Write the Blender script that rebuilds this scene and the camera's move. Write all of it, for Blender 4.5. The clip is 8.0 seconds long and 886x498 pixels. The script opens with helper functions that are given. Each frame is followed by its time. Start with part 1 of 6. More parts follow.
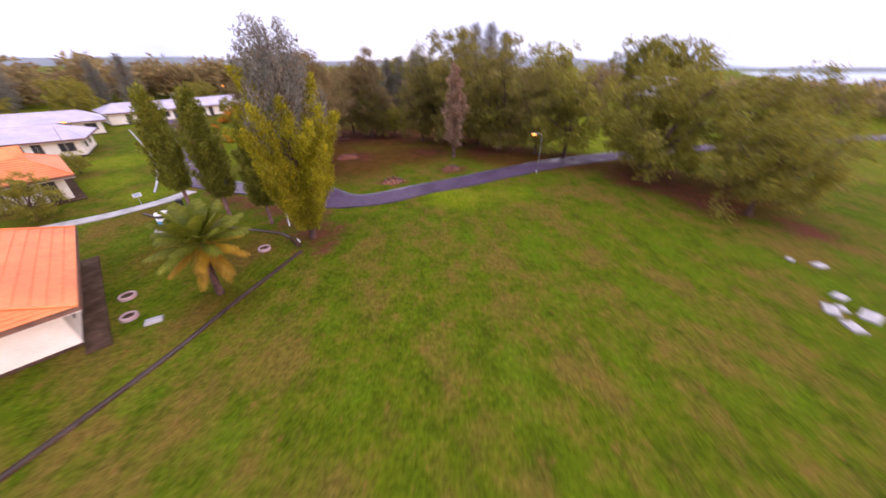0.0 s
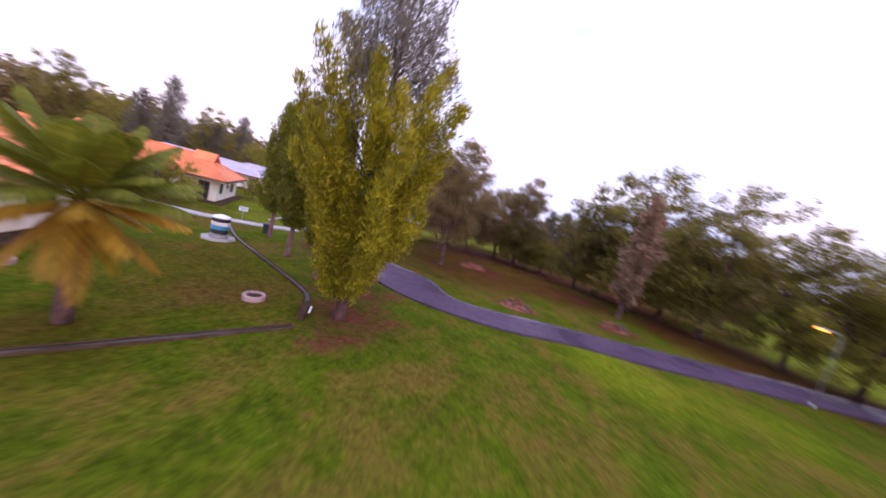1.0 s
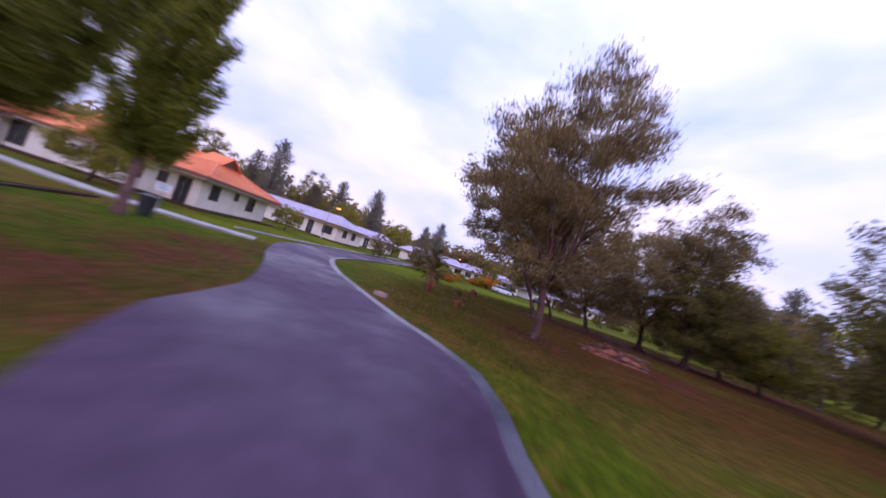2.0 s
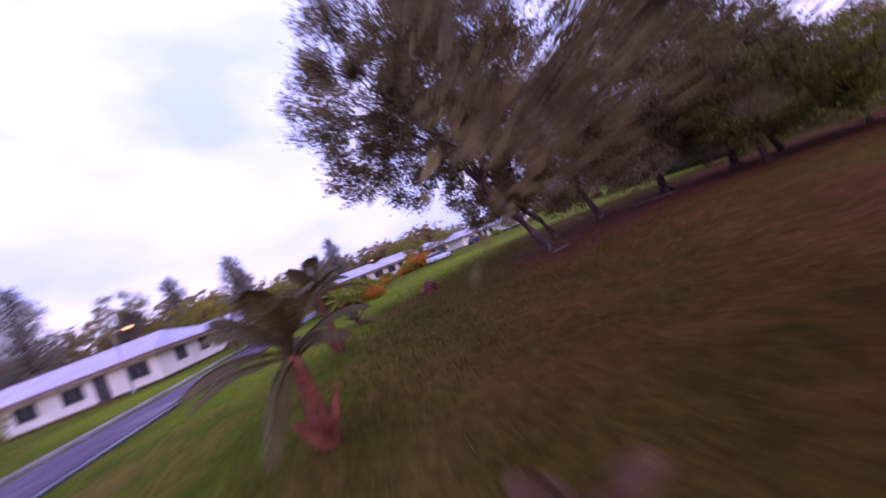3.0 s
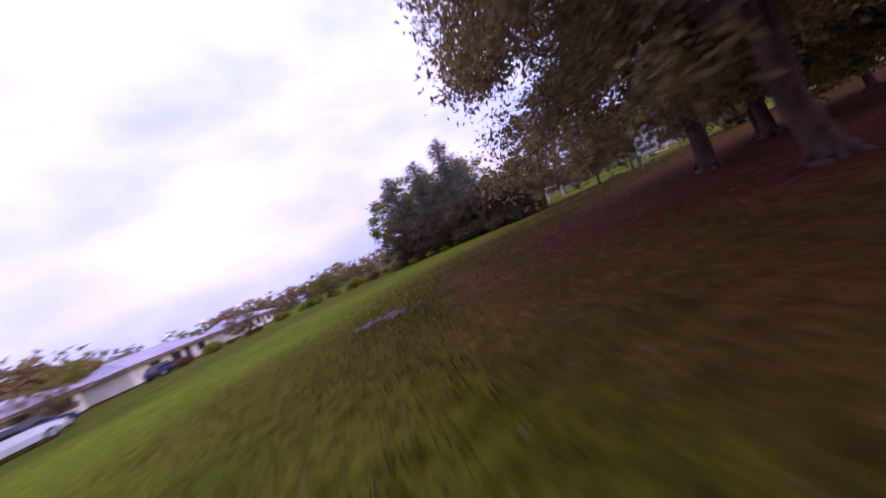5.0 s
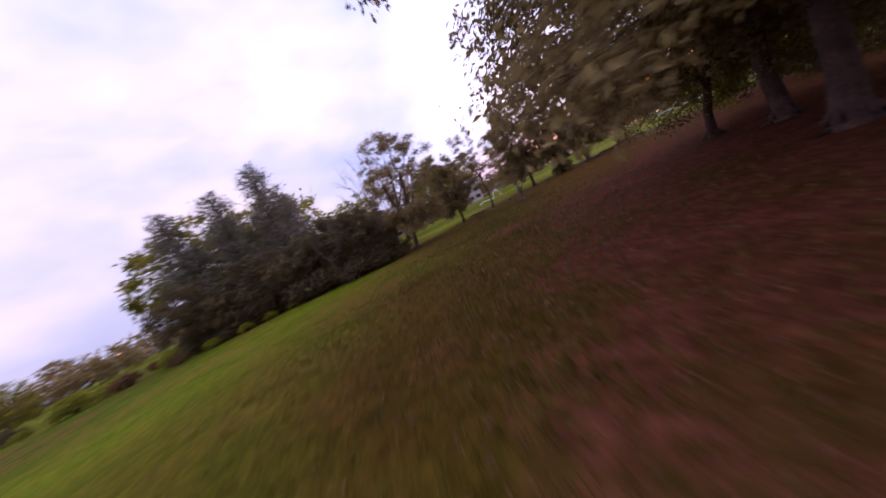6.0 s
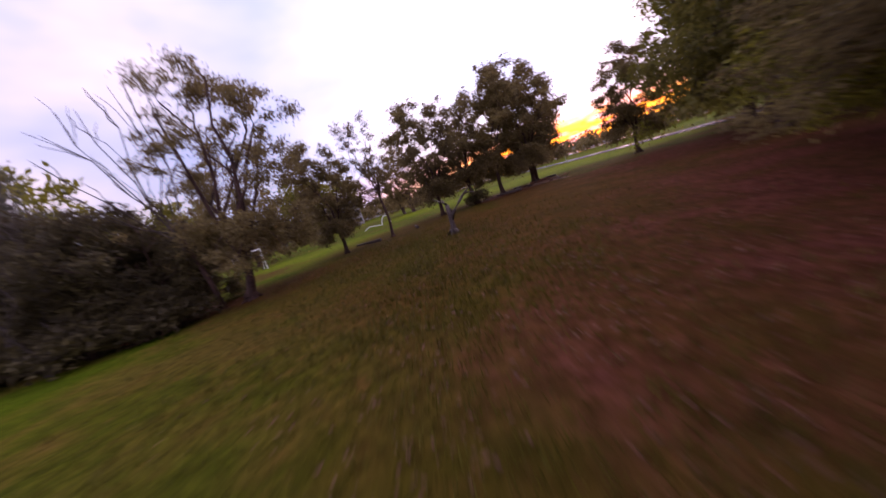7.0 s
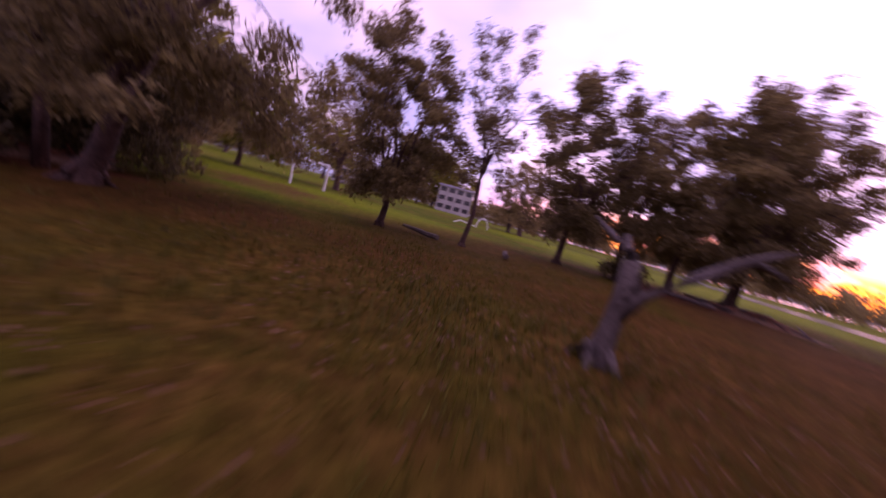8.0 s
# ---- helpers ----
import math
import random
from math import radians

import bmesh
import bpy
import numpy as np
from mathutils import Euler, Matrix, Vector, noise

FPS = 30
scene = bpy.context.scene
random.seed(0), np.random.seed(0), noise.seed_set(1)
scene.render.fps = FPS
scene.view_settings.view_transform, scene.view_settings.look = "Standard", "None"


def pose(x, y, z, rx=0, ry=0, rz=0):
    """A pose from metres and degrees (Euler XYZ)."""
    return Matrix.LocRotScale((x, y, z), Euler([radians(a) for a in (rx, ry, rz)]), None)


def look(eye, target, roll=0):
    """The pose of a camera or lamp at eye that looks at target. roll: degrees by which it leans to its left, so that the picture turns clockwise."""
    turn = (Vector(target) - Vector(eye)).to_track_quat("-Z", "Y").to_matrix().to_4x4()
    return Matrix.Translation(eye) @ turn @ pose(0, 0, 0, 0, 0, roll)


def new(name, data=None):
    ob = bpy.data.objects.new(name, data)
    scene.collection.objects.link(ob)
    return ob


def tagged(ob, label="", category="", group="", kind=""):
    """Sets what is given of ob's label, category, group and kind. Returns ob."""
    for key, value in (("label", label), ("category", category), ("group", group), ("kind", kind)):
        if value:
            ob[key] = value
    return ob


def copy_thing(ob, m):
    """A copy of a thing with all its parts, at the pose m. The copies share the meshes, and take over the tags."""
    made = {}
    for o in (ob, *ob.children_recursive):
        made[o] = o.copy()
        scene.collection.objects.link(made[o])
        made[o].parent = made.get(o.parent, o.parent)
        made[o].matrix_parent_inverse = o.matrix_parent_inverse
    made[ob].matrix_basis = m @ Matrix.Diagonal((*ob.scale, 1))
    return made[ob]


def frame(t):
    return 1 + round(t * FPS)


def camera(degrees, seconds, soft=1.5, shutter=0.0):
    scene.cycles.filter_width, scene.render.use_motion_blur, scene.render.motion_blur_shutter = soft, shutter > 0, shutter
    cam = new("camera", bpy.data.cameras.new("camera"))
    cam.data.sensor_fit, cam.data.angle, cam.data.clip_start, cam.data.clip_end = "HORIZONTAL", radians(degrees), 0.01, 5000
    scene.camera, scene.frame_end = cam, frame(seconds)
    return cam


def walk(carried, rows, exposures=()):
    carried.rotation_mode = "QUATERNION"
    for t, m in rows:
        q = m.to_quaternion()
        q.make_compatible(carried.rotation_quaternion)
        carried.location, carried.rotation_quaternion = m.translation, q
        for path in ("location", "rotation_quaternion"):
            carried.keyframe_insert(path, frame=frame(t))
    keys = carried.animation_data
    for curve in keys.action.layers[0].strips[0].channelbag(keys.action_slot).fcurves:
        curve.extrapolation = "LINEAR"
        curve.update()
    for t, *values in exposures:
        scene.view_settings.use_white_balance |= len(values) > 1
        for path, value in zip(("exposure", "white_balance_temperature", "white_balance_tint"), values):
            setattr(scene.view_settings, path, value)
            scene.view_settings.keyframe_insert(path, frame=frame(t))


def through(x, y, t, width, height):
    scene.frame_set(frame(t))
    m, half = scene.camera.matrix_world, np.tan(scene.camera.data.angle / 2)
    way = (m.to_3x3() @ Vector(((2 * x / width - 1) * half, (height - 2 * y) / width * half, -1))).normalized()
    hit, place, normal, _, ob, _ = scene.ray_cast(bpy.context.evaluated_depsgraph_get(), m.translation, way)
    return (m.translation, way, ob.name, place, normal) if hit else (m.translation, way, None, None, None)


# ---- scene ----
cam = camera(110.4, 8.0, soft=1.6, shutter=0.45)
PATH = [
    (0.0, (0.00, 0.02, 12.56), (0.19, 8.57, 7.39), 0.4),
    (0.2, (0.17, 2.28, 11.09), (-0.13, 11.28, 6.74), 3.4),
    (0.4, (0.13, 4.64, 9.69), (-0.97, 13.91, 6.10), 6.7),
    (0.6, (-0.07, 7.11, 8.44), (-2.23, 16.45, 5.60), 9.4),
    (0.8, (-0.47, 9.71, 7.17), (-3.72, 18.94, 5.09), 12.4),
    (1.0, (-1.27, 12.50, 5.90), (-5.54, 21.46, 4.66), 15.4),
    (1.2, (-2.45, 15.30, 4.54), (-7.52, 23.91, 4.04), 17.4),
    (1.4, (-3.57, 18.73, 3.59), (-9.50, 26.79, 3.52), 19.5),
    (1.6, (-5.01, 22.39, 2.83), (-11.63, 29.88, 3.02), 20.8),
    (1.8, (-6.71, 26.05, 2.24), (-13.82, 33.08, 2.61), 20.6),
    (2.0, (-8.66, 29.49, 1.84), (-16.01, 36.25, 2.34), 18.3),
    (2.2, (-10.78, 32.50, 1.62), (-18.10, 39.28, 2.20), 12.8),
    (2.4, (-13.02, 34.90, 1.58), (-20.01, 42.03, 2.17), 3.7),
    (2.6, (-15.22, 36.88, 1.72), (-21.68, 44.50, 2.18), -6.1),
    (2.8, (-17.25, 38.70, 1.84), (-23.15, 46.77, 2.06), -14.3),
    (3.0, (-19.05, 40.42, 1.86), (-24.19, 49.00, 1.80), -21.2),
    (3.2, (-20.79, 42.01, 1.79), (-25.07, 51.04, 1.46), -25.9),
    (3.4, (-22.39, 43.83, 1.78), (-25.73, 53.24, 1.25), -28.5),
    (3.6, (-23.79, 45.86, 1.72), (-26.23, 55.53, 1.05), -28.7),
    (3.8, (-24.96, 48.01, 1.53), (-26.55, 57.86, 0.83), -27.0),
    (4.0, (-25.89, 50.07, 1.20), (-26.66, 60.02, 0.62), -24.3),
    (4.2, (-26.59, 52.00, 0.87), (-26.52, 62.00, 0.62), -21.6),
    (4.4, (-27.12, 53.88, 0.78), (-26.24, 63.84, 0.71), -20.6),
    (4.6, (-27.48, 55.74, 0.87), (-25.80, 65.60, 0.83), -21.0),
    (4.8, (-27.68, 57.62, 1.07), (-25.18, 67.30, 0.94), -22.3),
    (5.0, (-27.73, 59.50, 1.29), (-24.36, 68.91, 1.01), -23.9),
    (5.2, (-27.62, 61.38, 1.45), (-23.31, 70.39, 1.01), -25.3),
    (5.4, (-27.36, 63.20, 1.46), (-22.03, 71.65, 0.92), -25.7),
    (5.6, (-27.07, 64.96, 1.29), (-20.77, 72.69, 0.58), -25.5),
    (5.8, (-26.46, 66.64, 1.33), (-19.30, 73.56, 0.40), -25.3),
    (6.0, (-25.31, 68.18, 1.68), (-17.45, 74.27, 0.62), -25.8),
    (6.2, (-23.91, 69.62, 1.81), (-15.53, 74.95, 0.63), -26.8),
    (6.4, (-22.35, 70.88, 1.79), (-13.51, 75.34, 0.42), -27.4),
    (6.6, (-20.73, 71.94, 1.75), (-11.51, 75.49, 0.18), -26.0),
    (6.8, (-19.06, 72.84, 1.75), (-9.62, 75.68, 0.07), -22.3),
    (7.0, (-17.31, 73.58, 1.76), (-7.76, 76.02, 0.05), -17.6),
    (7.2, (-15.49, 74.17, 1.74), (-5.92, 76.54, 0.07), -13.0),
    (7.4, (-13.65, 74.65, 1.66), (-4.14, 77.32, 0.10), -7.9),
    (7.6, (-11.88, 75.12, 1.49), (-2.54, 78.43, 0.13), -1.2),
    (7.8, (-10.12, 75.64, 1.34), (-1.09, 79.75, 0.10), 6.7),
    (8.0, (-8.36, 76.23, 1.24), (0.22, 81.20, -0.06), 15.4),
]
walk(cam, [(t, look(eye, target, roll)) for t, eye, target, roll in PATH],
     exposures=[(0.0, 0.03, 7150, 50), (1.0, -0.24, 6500, 54), (2.4, -0.72, 5850, 66), (3.0, -0.56, 5650, 80), (4.0, -0.47, 5500, 94), (5.4, -0.72, 6400, 64), (6.5, -0.79, 6950, 59), (7.2, -0.94, 6700, 66), (8.0, -1.0, 6950, 106)])

# ---- sky and sun ----
SUN_AZ = 112.0   # degrees clockwise from +y, where the sun goes down


def node(nt, kind, **inputs):
    n = nt.nodes.new(kind)
    for key, value in inputs.items():
        n.inputs[key.replace("_", " ")].default_value = value
    return n


def ramp_node(nt, stops):
    n = nt.nodes.new("ShaderNodeValToRGB")
    els = n.color_ramp.elements
    while len(els) < len(stops):
        els.new(0.5)
    for e, (p, c) in zip(els, stops):
        e.position = p
        e.color = (*c, 1) if len(c) == 3 else c
    return n


def mix_rgb(nt, fac, a, b, mode="MIX"):
    n = nt.nodes.new("ShaderNodeMix")
    n.data_type, n.blend_type = "RGBA", mode
    for socket, value in ((n.inputs[0], fac), (n.inputs[6], a), (n.inputs[7], b)):
        if hasattr(value, "is_linked"):
            nt.links.new(value, socket)
        elif isinstance(value, (int, float)):
            socket.default_value = value
        else:
            socket.default_value = (*value, 1)
    return n.outputs[2]


def math_node(nt, op, a, b=0.0, clamp=False):
    n = nt.nodes.new("ShaderNodeMath")
    n.operation, n.use_clamp = op, clamp
    for socket, value in ((n.inputs[0], a), (n.inputs[1], b)):
        if hasattr(value, "is_linked"):
            nt.links.new(value, socket)
        else:
            socket.default_value = value
    return n.outputs[0]


def build_world():
    w = bpy.data.worlds.new("dusk_sky")
    w.use_nodes = True
    scene.world = w
    nt = w.node_tree
    bg = nt.nodes["Background"]
    sky = nt.nodes.new("ShaderNodeTexSky")
    sky.sky_type, sky.sun_disc = "NISHITA", False
    sky.sun_elevation, sky.sun_rotation = radians(4), radians(SUN_AZ)
    sky.air_density, sky.dust_density = 1.2, 1.5
    co = nt.nodes.new("ShaderNodeTexCoord")
    sep = nt.nodes.new("ShaderNodeSeparateXYZ")
    nt.links.new(co.outputs["Generated"], sep.inputs[0])
    up = math_node(nt, "MAXIMUM", sep.outputs[2], 0.0)
    # streaky overcast, stretched along the horizon
    flat = node(nt, "ShaderNodeMapping", Scale=(1.3, 1.3, 2.7))
    nt.links.new(co.outputs["Generated"], flat.inputs[0])
    cloud = node(nt, "ShaderNodeTexNoise", Scale=1.5, Detail=4.0, Roughness=0.5, Distortion=0.15)
    nt.links.new(flat.outputs[0], cloud.inputs[0])
    shade = ramp_node(nt, [(0.34, (0.50, 0.74, 1.02)), (0.48, (0.70, 0.92, 1.10)), (0.64, (1.04, 1.16, 1.16))])
    nt.links.new(cloud.outputs[0], shade.inputs[0])
    # nearness to where the sun went down
    dot = nt.nodes.new("ShaderNodeVectorMath")
    dot.operation = "DOT_PRODUCT"
    dot.inputs[1].default_value = (math.sin(radians(SUN_AZ)), math.cos(radians(SUN_AZ)), 0.02)
    nt.links.new(co.outputs["Generated"], dot.inputs[0])
    near = math_node(nt, "MAXIMUM", dot.outputs["Value"], 0.0)
    lift = math_node(nt, "MULTIPLY", math_node(nt, "POWER", near, 3.0), 1.4)
    dome = math_node(nt, "ADD", math_node(nt, "MULTIPLY", up, 0.5), 0.73)
    bright = math_node(nt, "ADD", lift, dome)
    cover = nt.nodes.new("ShaderNodeVectorMath")
    cover.operation = "SCALE"
    nt.links.new(shade.outputs[0], cover.inputs[0])
    nt.links.new(bright, cover.inputs["Scale"])
    # ember glow in a broken band low over the horizon
    band = node(nt, "ShaderNodeMapRange", From_Min=0.125, From_Max=0.07, To_Min=0.0, To_Max=1.0)
    nt.links.new(up, band.inputs[0])
    thin = node(nt, "ShaderNodeMapping", Scale=(7.0, 7.0, 30.0))
    nt.links.new(co.outputs["Generated"], thin.inputs[0])
    wisps = node(nt, "ShaderNodeTexNoise", Scale=1.6, Detail=3.0, Roughness=0.55)
    nt.links.new(thin.outputs[0], wisps.inputs[0])
    broken = ramp_node(nt, [(0.30, (0.35, 0.35, 0.35)), (0.50, (1, 1, 1))])
    nt.links.new(wisps.outputs[0], broken.inputs[0])
    width = math_node(nt, "MULTIPLY", math_node(nt, "POWER", near, 7.5), 1.8, True)
    ember = math_node(nt, "MULTIPLY", math_node(nt, "MULTIPLY", width, band.outputs[0]), broken.outputs[0], True)
    hot = ramp_node(nt, [(0.42, (3.4, 0.62, 0.015)), (0.58, (6.5, 2.3, 0.10))])
    nt.links.new(wisps.outputs[0], hot.inputs[0])
    skies = nt.nodes.new("ShaderNodeVectorMath")
    skies.operation = "SCALE"
    skies.inputs["Scale"].default_value = 0.10
    nt.links.new(sky.outputs[0], skies.inputs[0])
    col = mix_rgb(nt, 0.85, skies.outputs[0], cover.outputs[0])
    col = mix_rgb(nt, ember, col, hot.outputs[0])
    nt.links.new(col, bg.inputs[0])
    bg.inputs[1].default_value = 2.1
    sun = bpy.data.lights.new("sun", "SUN")
    sun.energy, sun.angle, sun.color = 0.5, radians(12), (1.0, 0.72, 0.5)
    ob = new("sun", sun)
    ob.matrix_world = look((60, -20, 30), (60 - 50 * math.sin(radians(SUN_AZ)), -20 - 50 * math.cos(radians(SUN_AZ)), 18))


build_world()


# ---- materials ----
def material(name, rough=0.8, metal=0.0):
    m = bpy.data.materials.new(name)
    m.use_nodes = True
    p = m.node_tree.nodes["Principled BSDF"]
    p.inputs["Roughness"].default_value, p.inputs["Metallic"].default_value = rough, metal
    return m, m.node_tree, p


def place_coords(nt, scale=1.0, world_space=False):
    if world_space:
        g = nt.nodes.new("ShaderNodeNewGeometry")
        src = g.outputs["Position"]
    else:
        src = nt.nodes.new("ShaderNodeTexCoord").outputs["Object"]
    mp = node(nt, "ShaderNodeMapping", Scale=(scale, scale, scale) if not isinstance(scale, tuple) else scale)
    nt.links.new(src, mp.inputs[0])
    return mp.outputs[0]


def noise_out(nt, co, scale, detail=4.0, rough=0.6):
    n = node(nt, "ShaderNodeTexNoise", Scale=scale, Detail=detail, Roughness=rough)
    nt.links.new(co, n.inputs[0])
    return n.outputs[0]


def bump_on(nt, p, height, strength=0.4, distance=0.02):
    b = node(nt, "ShaderNodeBump", Strength=strength, Distance=distance)
    nt.links.new(height, b.inputs["Height"])
    nt.links.new(b.outputs[0], p.inputs["Normal"])


def surface(name, dark, mid, light, coarse=1.0, fine=20.0, rough=0.85, bump=0.3, dist=0.02, metal=0.0, spread=(0.32, 0.5, 0.68), vary=0.0, fine_amount=0.35):
    """Colour at two scales of noise, with a fine relief."""
    m, nt, p = material(name, rough, metal)
    co = place_coords(nt)
    a, b = noise_out(nt, co, coarse), noise_out(nt, co, fine, 3.0)
    r = ramp_node(nt, list(zip(spread, (dark, mid, light))))
    both = math_node(nt, "ADD", math_node(nt, "MULTIPLY", a, 1.0 - fine_amount), math_node(nt, "MULTIPLY", b, fine_amount))
    nt.links.new(both, r.inputs[0])
    out = r.outputs[0]
    if vary:
        info = nt.nodes.new("ShaderNodeObjectInfo")
        hsv = nt.nodes.new("ShaderNodeHueSaturation")
        nt.links.new(math_node(nt, "ADD", math_node(nt, "MULTIPLY", info.outputs["Random"], vary), 1.0 - vary / 2), hsv.inputs["Value"])
        nt.links.new(out, hsv.inputs["Color"])
        out = hsv.outputs[0]
    nt.links.new(out, p.inputs["Base Color"])
    bump_on(nt, p, b, bump, dist)
    return m


def foliage(name, dark, mid, light, through=0.42, vary=0.3):
    """Leaves: each its own shade, a little light let through."""
    m, nt, p = material(name, 0.6)
    g = nt.nodes.new("ShaderNodeNewGeometry")
    r = ramp_node(nt, [(0.0, dark), (0.55, mid), (1.0, light)])
    co = place_coords(nt)
    clump = noise_out(nt, co, 0.55, 2.0)
    both = math_node(nt, "ADD", math_node(nt, "MULTIPLY", g.outputs["Random Per Island"], 0.5), math_node(nt, "MULTIPLY", math_node(nt, "SUBTRACT", clump, 0.25), 0.9), True)
    nt.links.new(both, r.inputs[0])
    info = nt.nodes.new("ShaderNodeObjectInfo")
    hsv = nt.nodes.new("ShaderNodeHueSaturation")
    nt.links.new(math_node(nt, "ADD", math_node(nt, "MULTIPLY", info.outputs["Random"], vary), 1.0 - vary / 2), hsv.inputs["Value"])
    nt.links.new(r.outputs[0], hsv.inputs["Color"])
    nt.links.new(hsv.outputs[0], p.inputs["Base Color"])
    p.inputs["Specular IOR Level"].default_value = 0.25
    tr = nt.nodes.new("ShaderNodeBsdfTranslucent")
    nt.links.new(hsv.outputs[0], tr.inputs[0])
    mx = nt.nodes.new("ShaderNodeMixShader")
    mx.inputs[0].default_value = through
    nt.links.new(p.outputs[0], mx.inputs[1])
    nt.links.new(tr.outputs[0], mx.inputs[2])
    nt.links.new(mx.outputs[0], nt.nodes["Material Output"].inputs[0])
    return m


def lawn_material():
    m, nt, p = material("lawn", 0.9)
    co = place_coords(nt, 1.0, True)
    big, mid, fine = noise_out(nt, co, 0.07, 3.0), noise_out(nt, co, 0.62, 6.0, 0.68), noise_out(nt, co, 9.0, 4.0, 0.7)
    grass = ramp_node(nt, [(0.30, (0.019, 0.029, 0.003)), (0.48, (0.050, 0.077, 0.003)), (0.60, (0.084, 0.113, 0.004)), (0.74, (0.150, 0.166, 0.006))])
    nt.links.new(math_node(nt, "ADD", math_node(nt, "MULTIPLY", mid, 0.55), math_node(nt, "MULTIPLY", fine, 0.45)), grass.inputs[0])
    dry = ramp_node(nt, [(0.3, (0.080, 0.042, 0.012)), (0.7, (0.180, 0.112, 0.026))])
    nt.links.new(fine, dry.inputs[0])
    bare = ramp_node(nt, [(0.50, (0, 0, 0)), (0.63, (1, 1, 1))])
    nt.links.new(math_node(nt, "ADD", math_node(nt, "MULTIPLY", mid, 0.6), math_node(nt, "MULTIPLY", big, 0.42)), bare.inputs[0])
    col = mix_rgb(nt, math_node(nt, "MULTIPLY", bare.outputs[0], 0.7), grass.outputs[0], dry.outputs[0])
    scar = ramp_node(nt, [(0.60, (0, 0, 0)), (0.70, (1, 1, 1))])
    nt.links.new(noise_out(nt, co, 1.7, 3.0, 0.65), scar.inputs[0])
    col = mix_rgb(nt, math_node(nt, "MULTIPLY", scar.outputs[0], 0.55), col, (0.135, 0.052, 0.020))
    patch = noise_out(nt, place_coords(nt, (1.0, 0.55, 1.0), True), 0.30, 5.0, 0.62)
    tired = ramp_node(nt, [(0.50, (0, 0, 0)), (0.62, (1, 1, 1))])
    nt.links.new(patch, tired.inputs[0])
    col = mix_rgb(nt, math_node(nt, "MULTIPLY", tired.outputs[0], 0.62), col, dry.outputs[0])
    green = ramp_node(nt, [(0.36, (1, 1, 1)), (0.47, (0, 0, 0))])
    nt.links.new(patch, green.inputs[0])
    deep = ramp_node(nt, [(0.3, (0.028, 0.066, 0.003)), (0.7, (0.085, 0.150, 0.004))])
    nt.links.new(fine, deep.inputs[0])
    col = mix_rgb(nt, math_node(nt, "MULTIPLY", green.outputs[0], 0.6), col, deep.outputs[0])
    # the open field's fuller light is mixed in as a brighter grass colour
    lit_lawn = nt.nodes.new("ShaderNodeAttribute")
    lit_lawn.attribute_name = "lit_lawn"
    lit_grass = ramp_node(nt, [(0.3, (0.060, 0.092, 0.004)), (0.5, (0.120, 0.165, 0.005)), (0.72, (0.210, 0.240, 0.008))])
    nt.links.new(math_node(nt, "ADD", math_node(nt, "MULTIPLY", mid, 0.5), math_node(nt, "MULTIPLY", fine, 0.5)), lit_grass.inputs[0])
    col = mix_rgb(nt, math_node(nt, "MULTIPLY", lit_lawn.outputs["Fac"], math_node(nt, "ADD", math_node(nt, "MULTIPLY", big, 1.0), 0.3, True)), col, lit_grass.outputs[0])
    # thin grass: browner by wear, and darker by tree shade kept in the colour
    thin = nt.nodes.new("ShaderNodeAttribute")
    thin.attribute_name = "thin"
    sparse = ramp_node(nt, [(0.3, (0.034, 0.0125, 0.004)), (0.5, (0.075, 0.030, 0.0075)), (0.72, (0.132, 0.062, 0.015))])
    nt.links.new(math_node(nt, "ADD", math_node(nt, "MULTIPLY", mid, 0.5), math_node(nt, "MULTIPLY", fine, 0.5)), sparse.inputs[0])
    blend = math_node(nt, "ADD", thin.outputs["Fac"], math_node(nt, "MULTIPLY", math_node(nt, "SUBTRACT", mid, 0.5), 0.9), True)
    col = mix_rgb(nt, math_node(nt, "MULTIPLY", blend, 0.92), col, sparse.outputs[0])
    worn = nt.nodes.new("ShaderNodeAttribute")
    worn.attribute_name = "worn"
    soil = ramp_node(nt, [(0.3, (0.030, 0.008, 0.006)), (0.5, (0.088, 0.023, 0.016)), (0.72, (0.175, 0.056, 0.038))])
    nt.links.new(math_node(nt, "ADD", math_node(nt, "MULTIPLY", mid, 0.35), math_node(nt, "MULTIPLY", fine, 0.65)), soil.inputs[0])
    edge = ramp_node(nt, [(0.30, (0, 0, 0)), (1.0, (1, 1, 1))])
    ragged = math_node(nt, "ADD", worn.outputs["Fac"], math_node(nt, "MULTIPLY", math_node(nt, "SUBTRACT", math_node(nt, "ADD", math_node(nt, "MULTIPLY", mid, 0.6), math_node(nt, "MULTIPLY", fine, 0.4)), 0.5), 3.2))
    nt.links.new(ragged, edge.inputs[0])
    col = mix_rgb(nt, math_node(nt, "MULTIPLY", edge.outputs[0], 0.9), col, soil.outputs[0])
    clods = ramp_node(nt, [(0.33, (0.45, 0.42, 0.40)), (0.50, (1.0, 1.0, 1.0)), (0.67, (1.60, 1.55, 1.45))])
    nt.links.new(noise_out(nt, place_coords(nt, 1.0, True), 3.4, 5.0, 0.72), clods.inputs[0])
    col = mix_rgb(nt, 0.55, col, clods.outputs[0], "MULTIPLY")
    nt.links.new(col, p.inputs["Base Color"])
    p.inputs["Specular IOR Level"].default_value = 0.02
    bump_on(nt, p, fine, 0.6, 0.08)
    return m


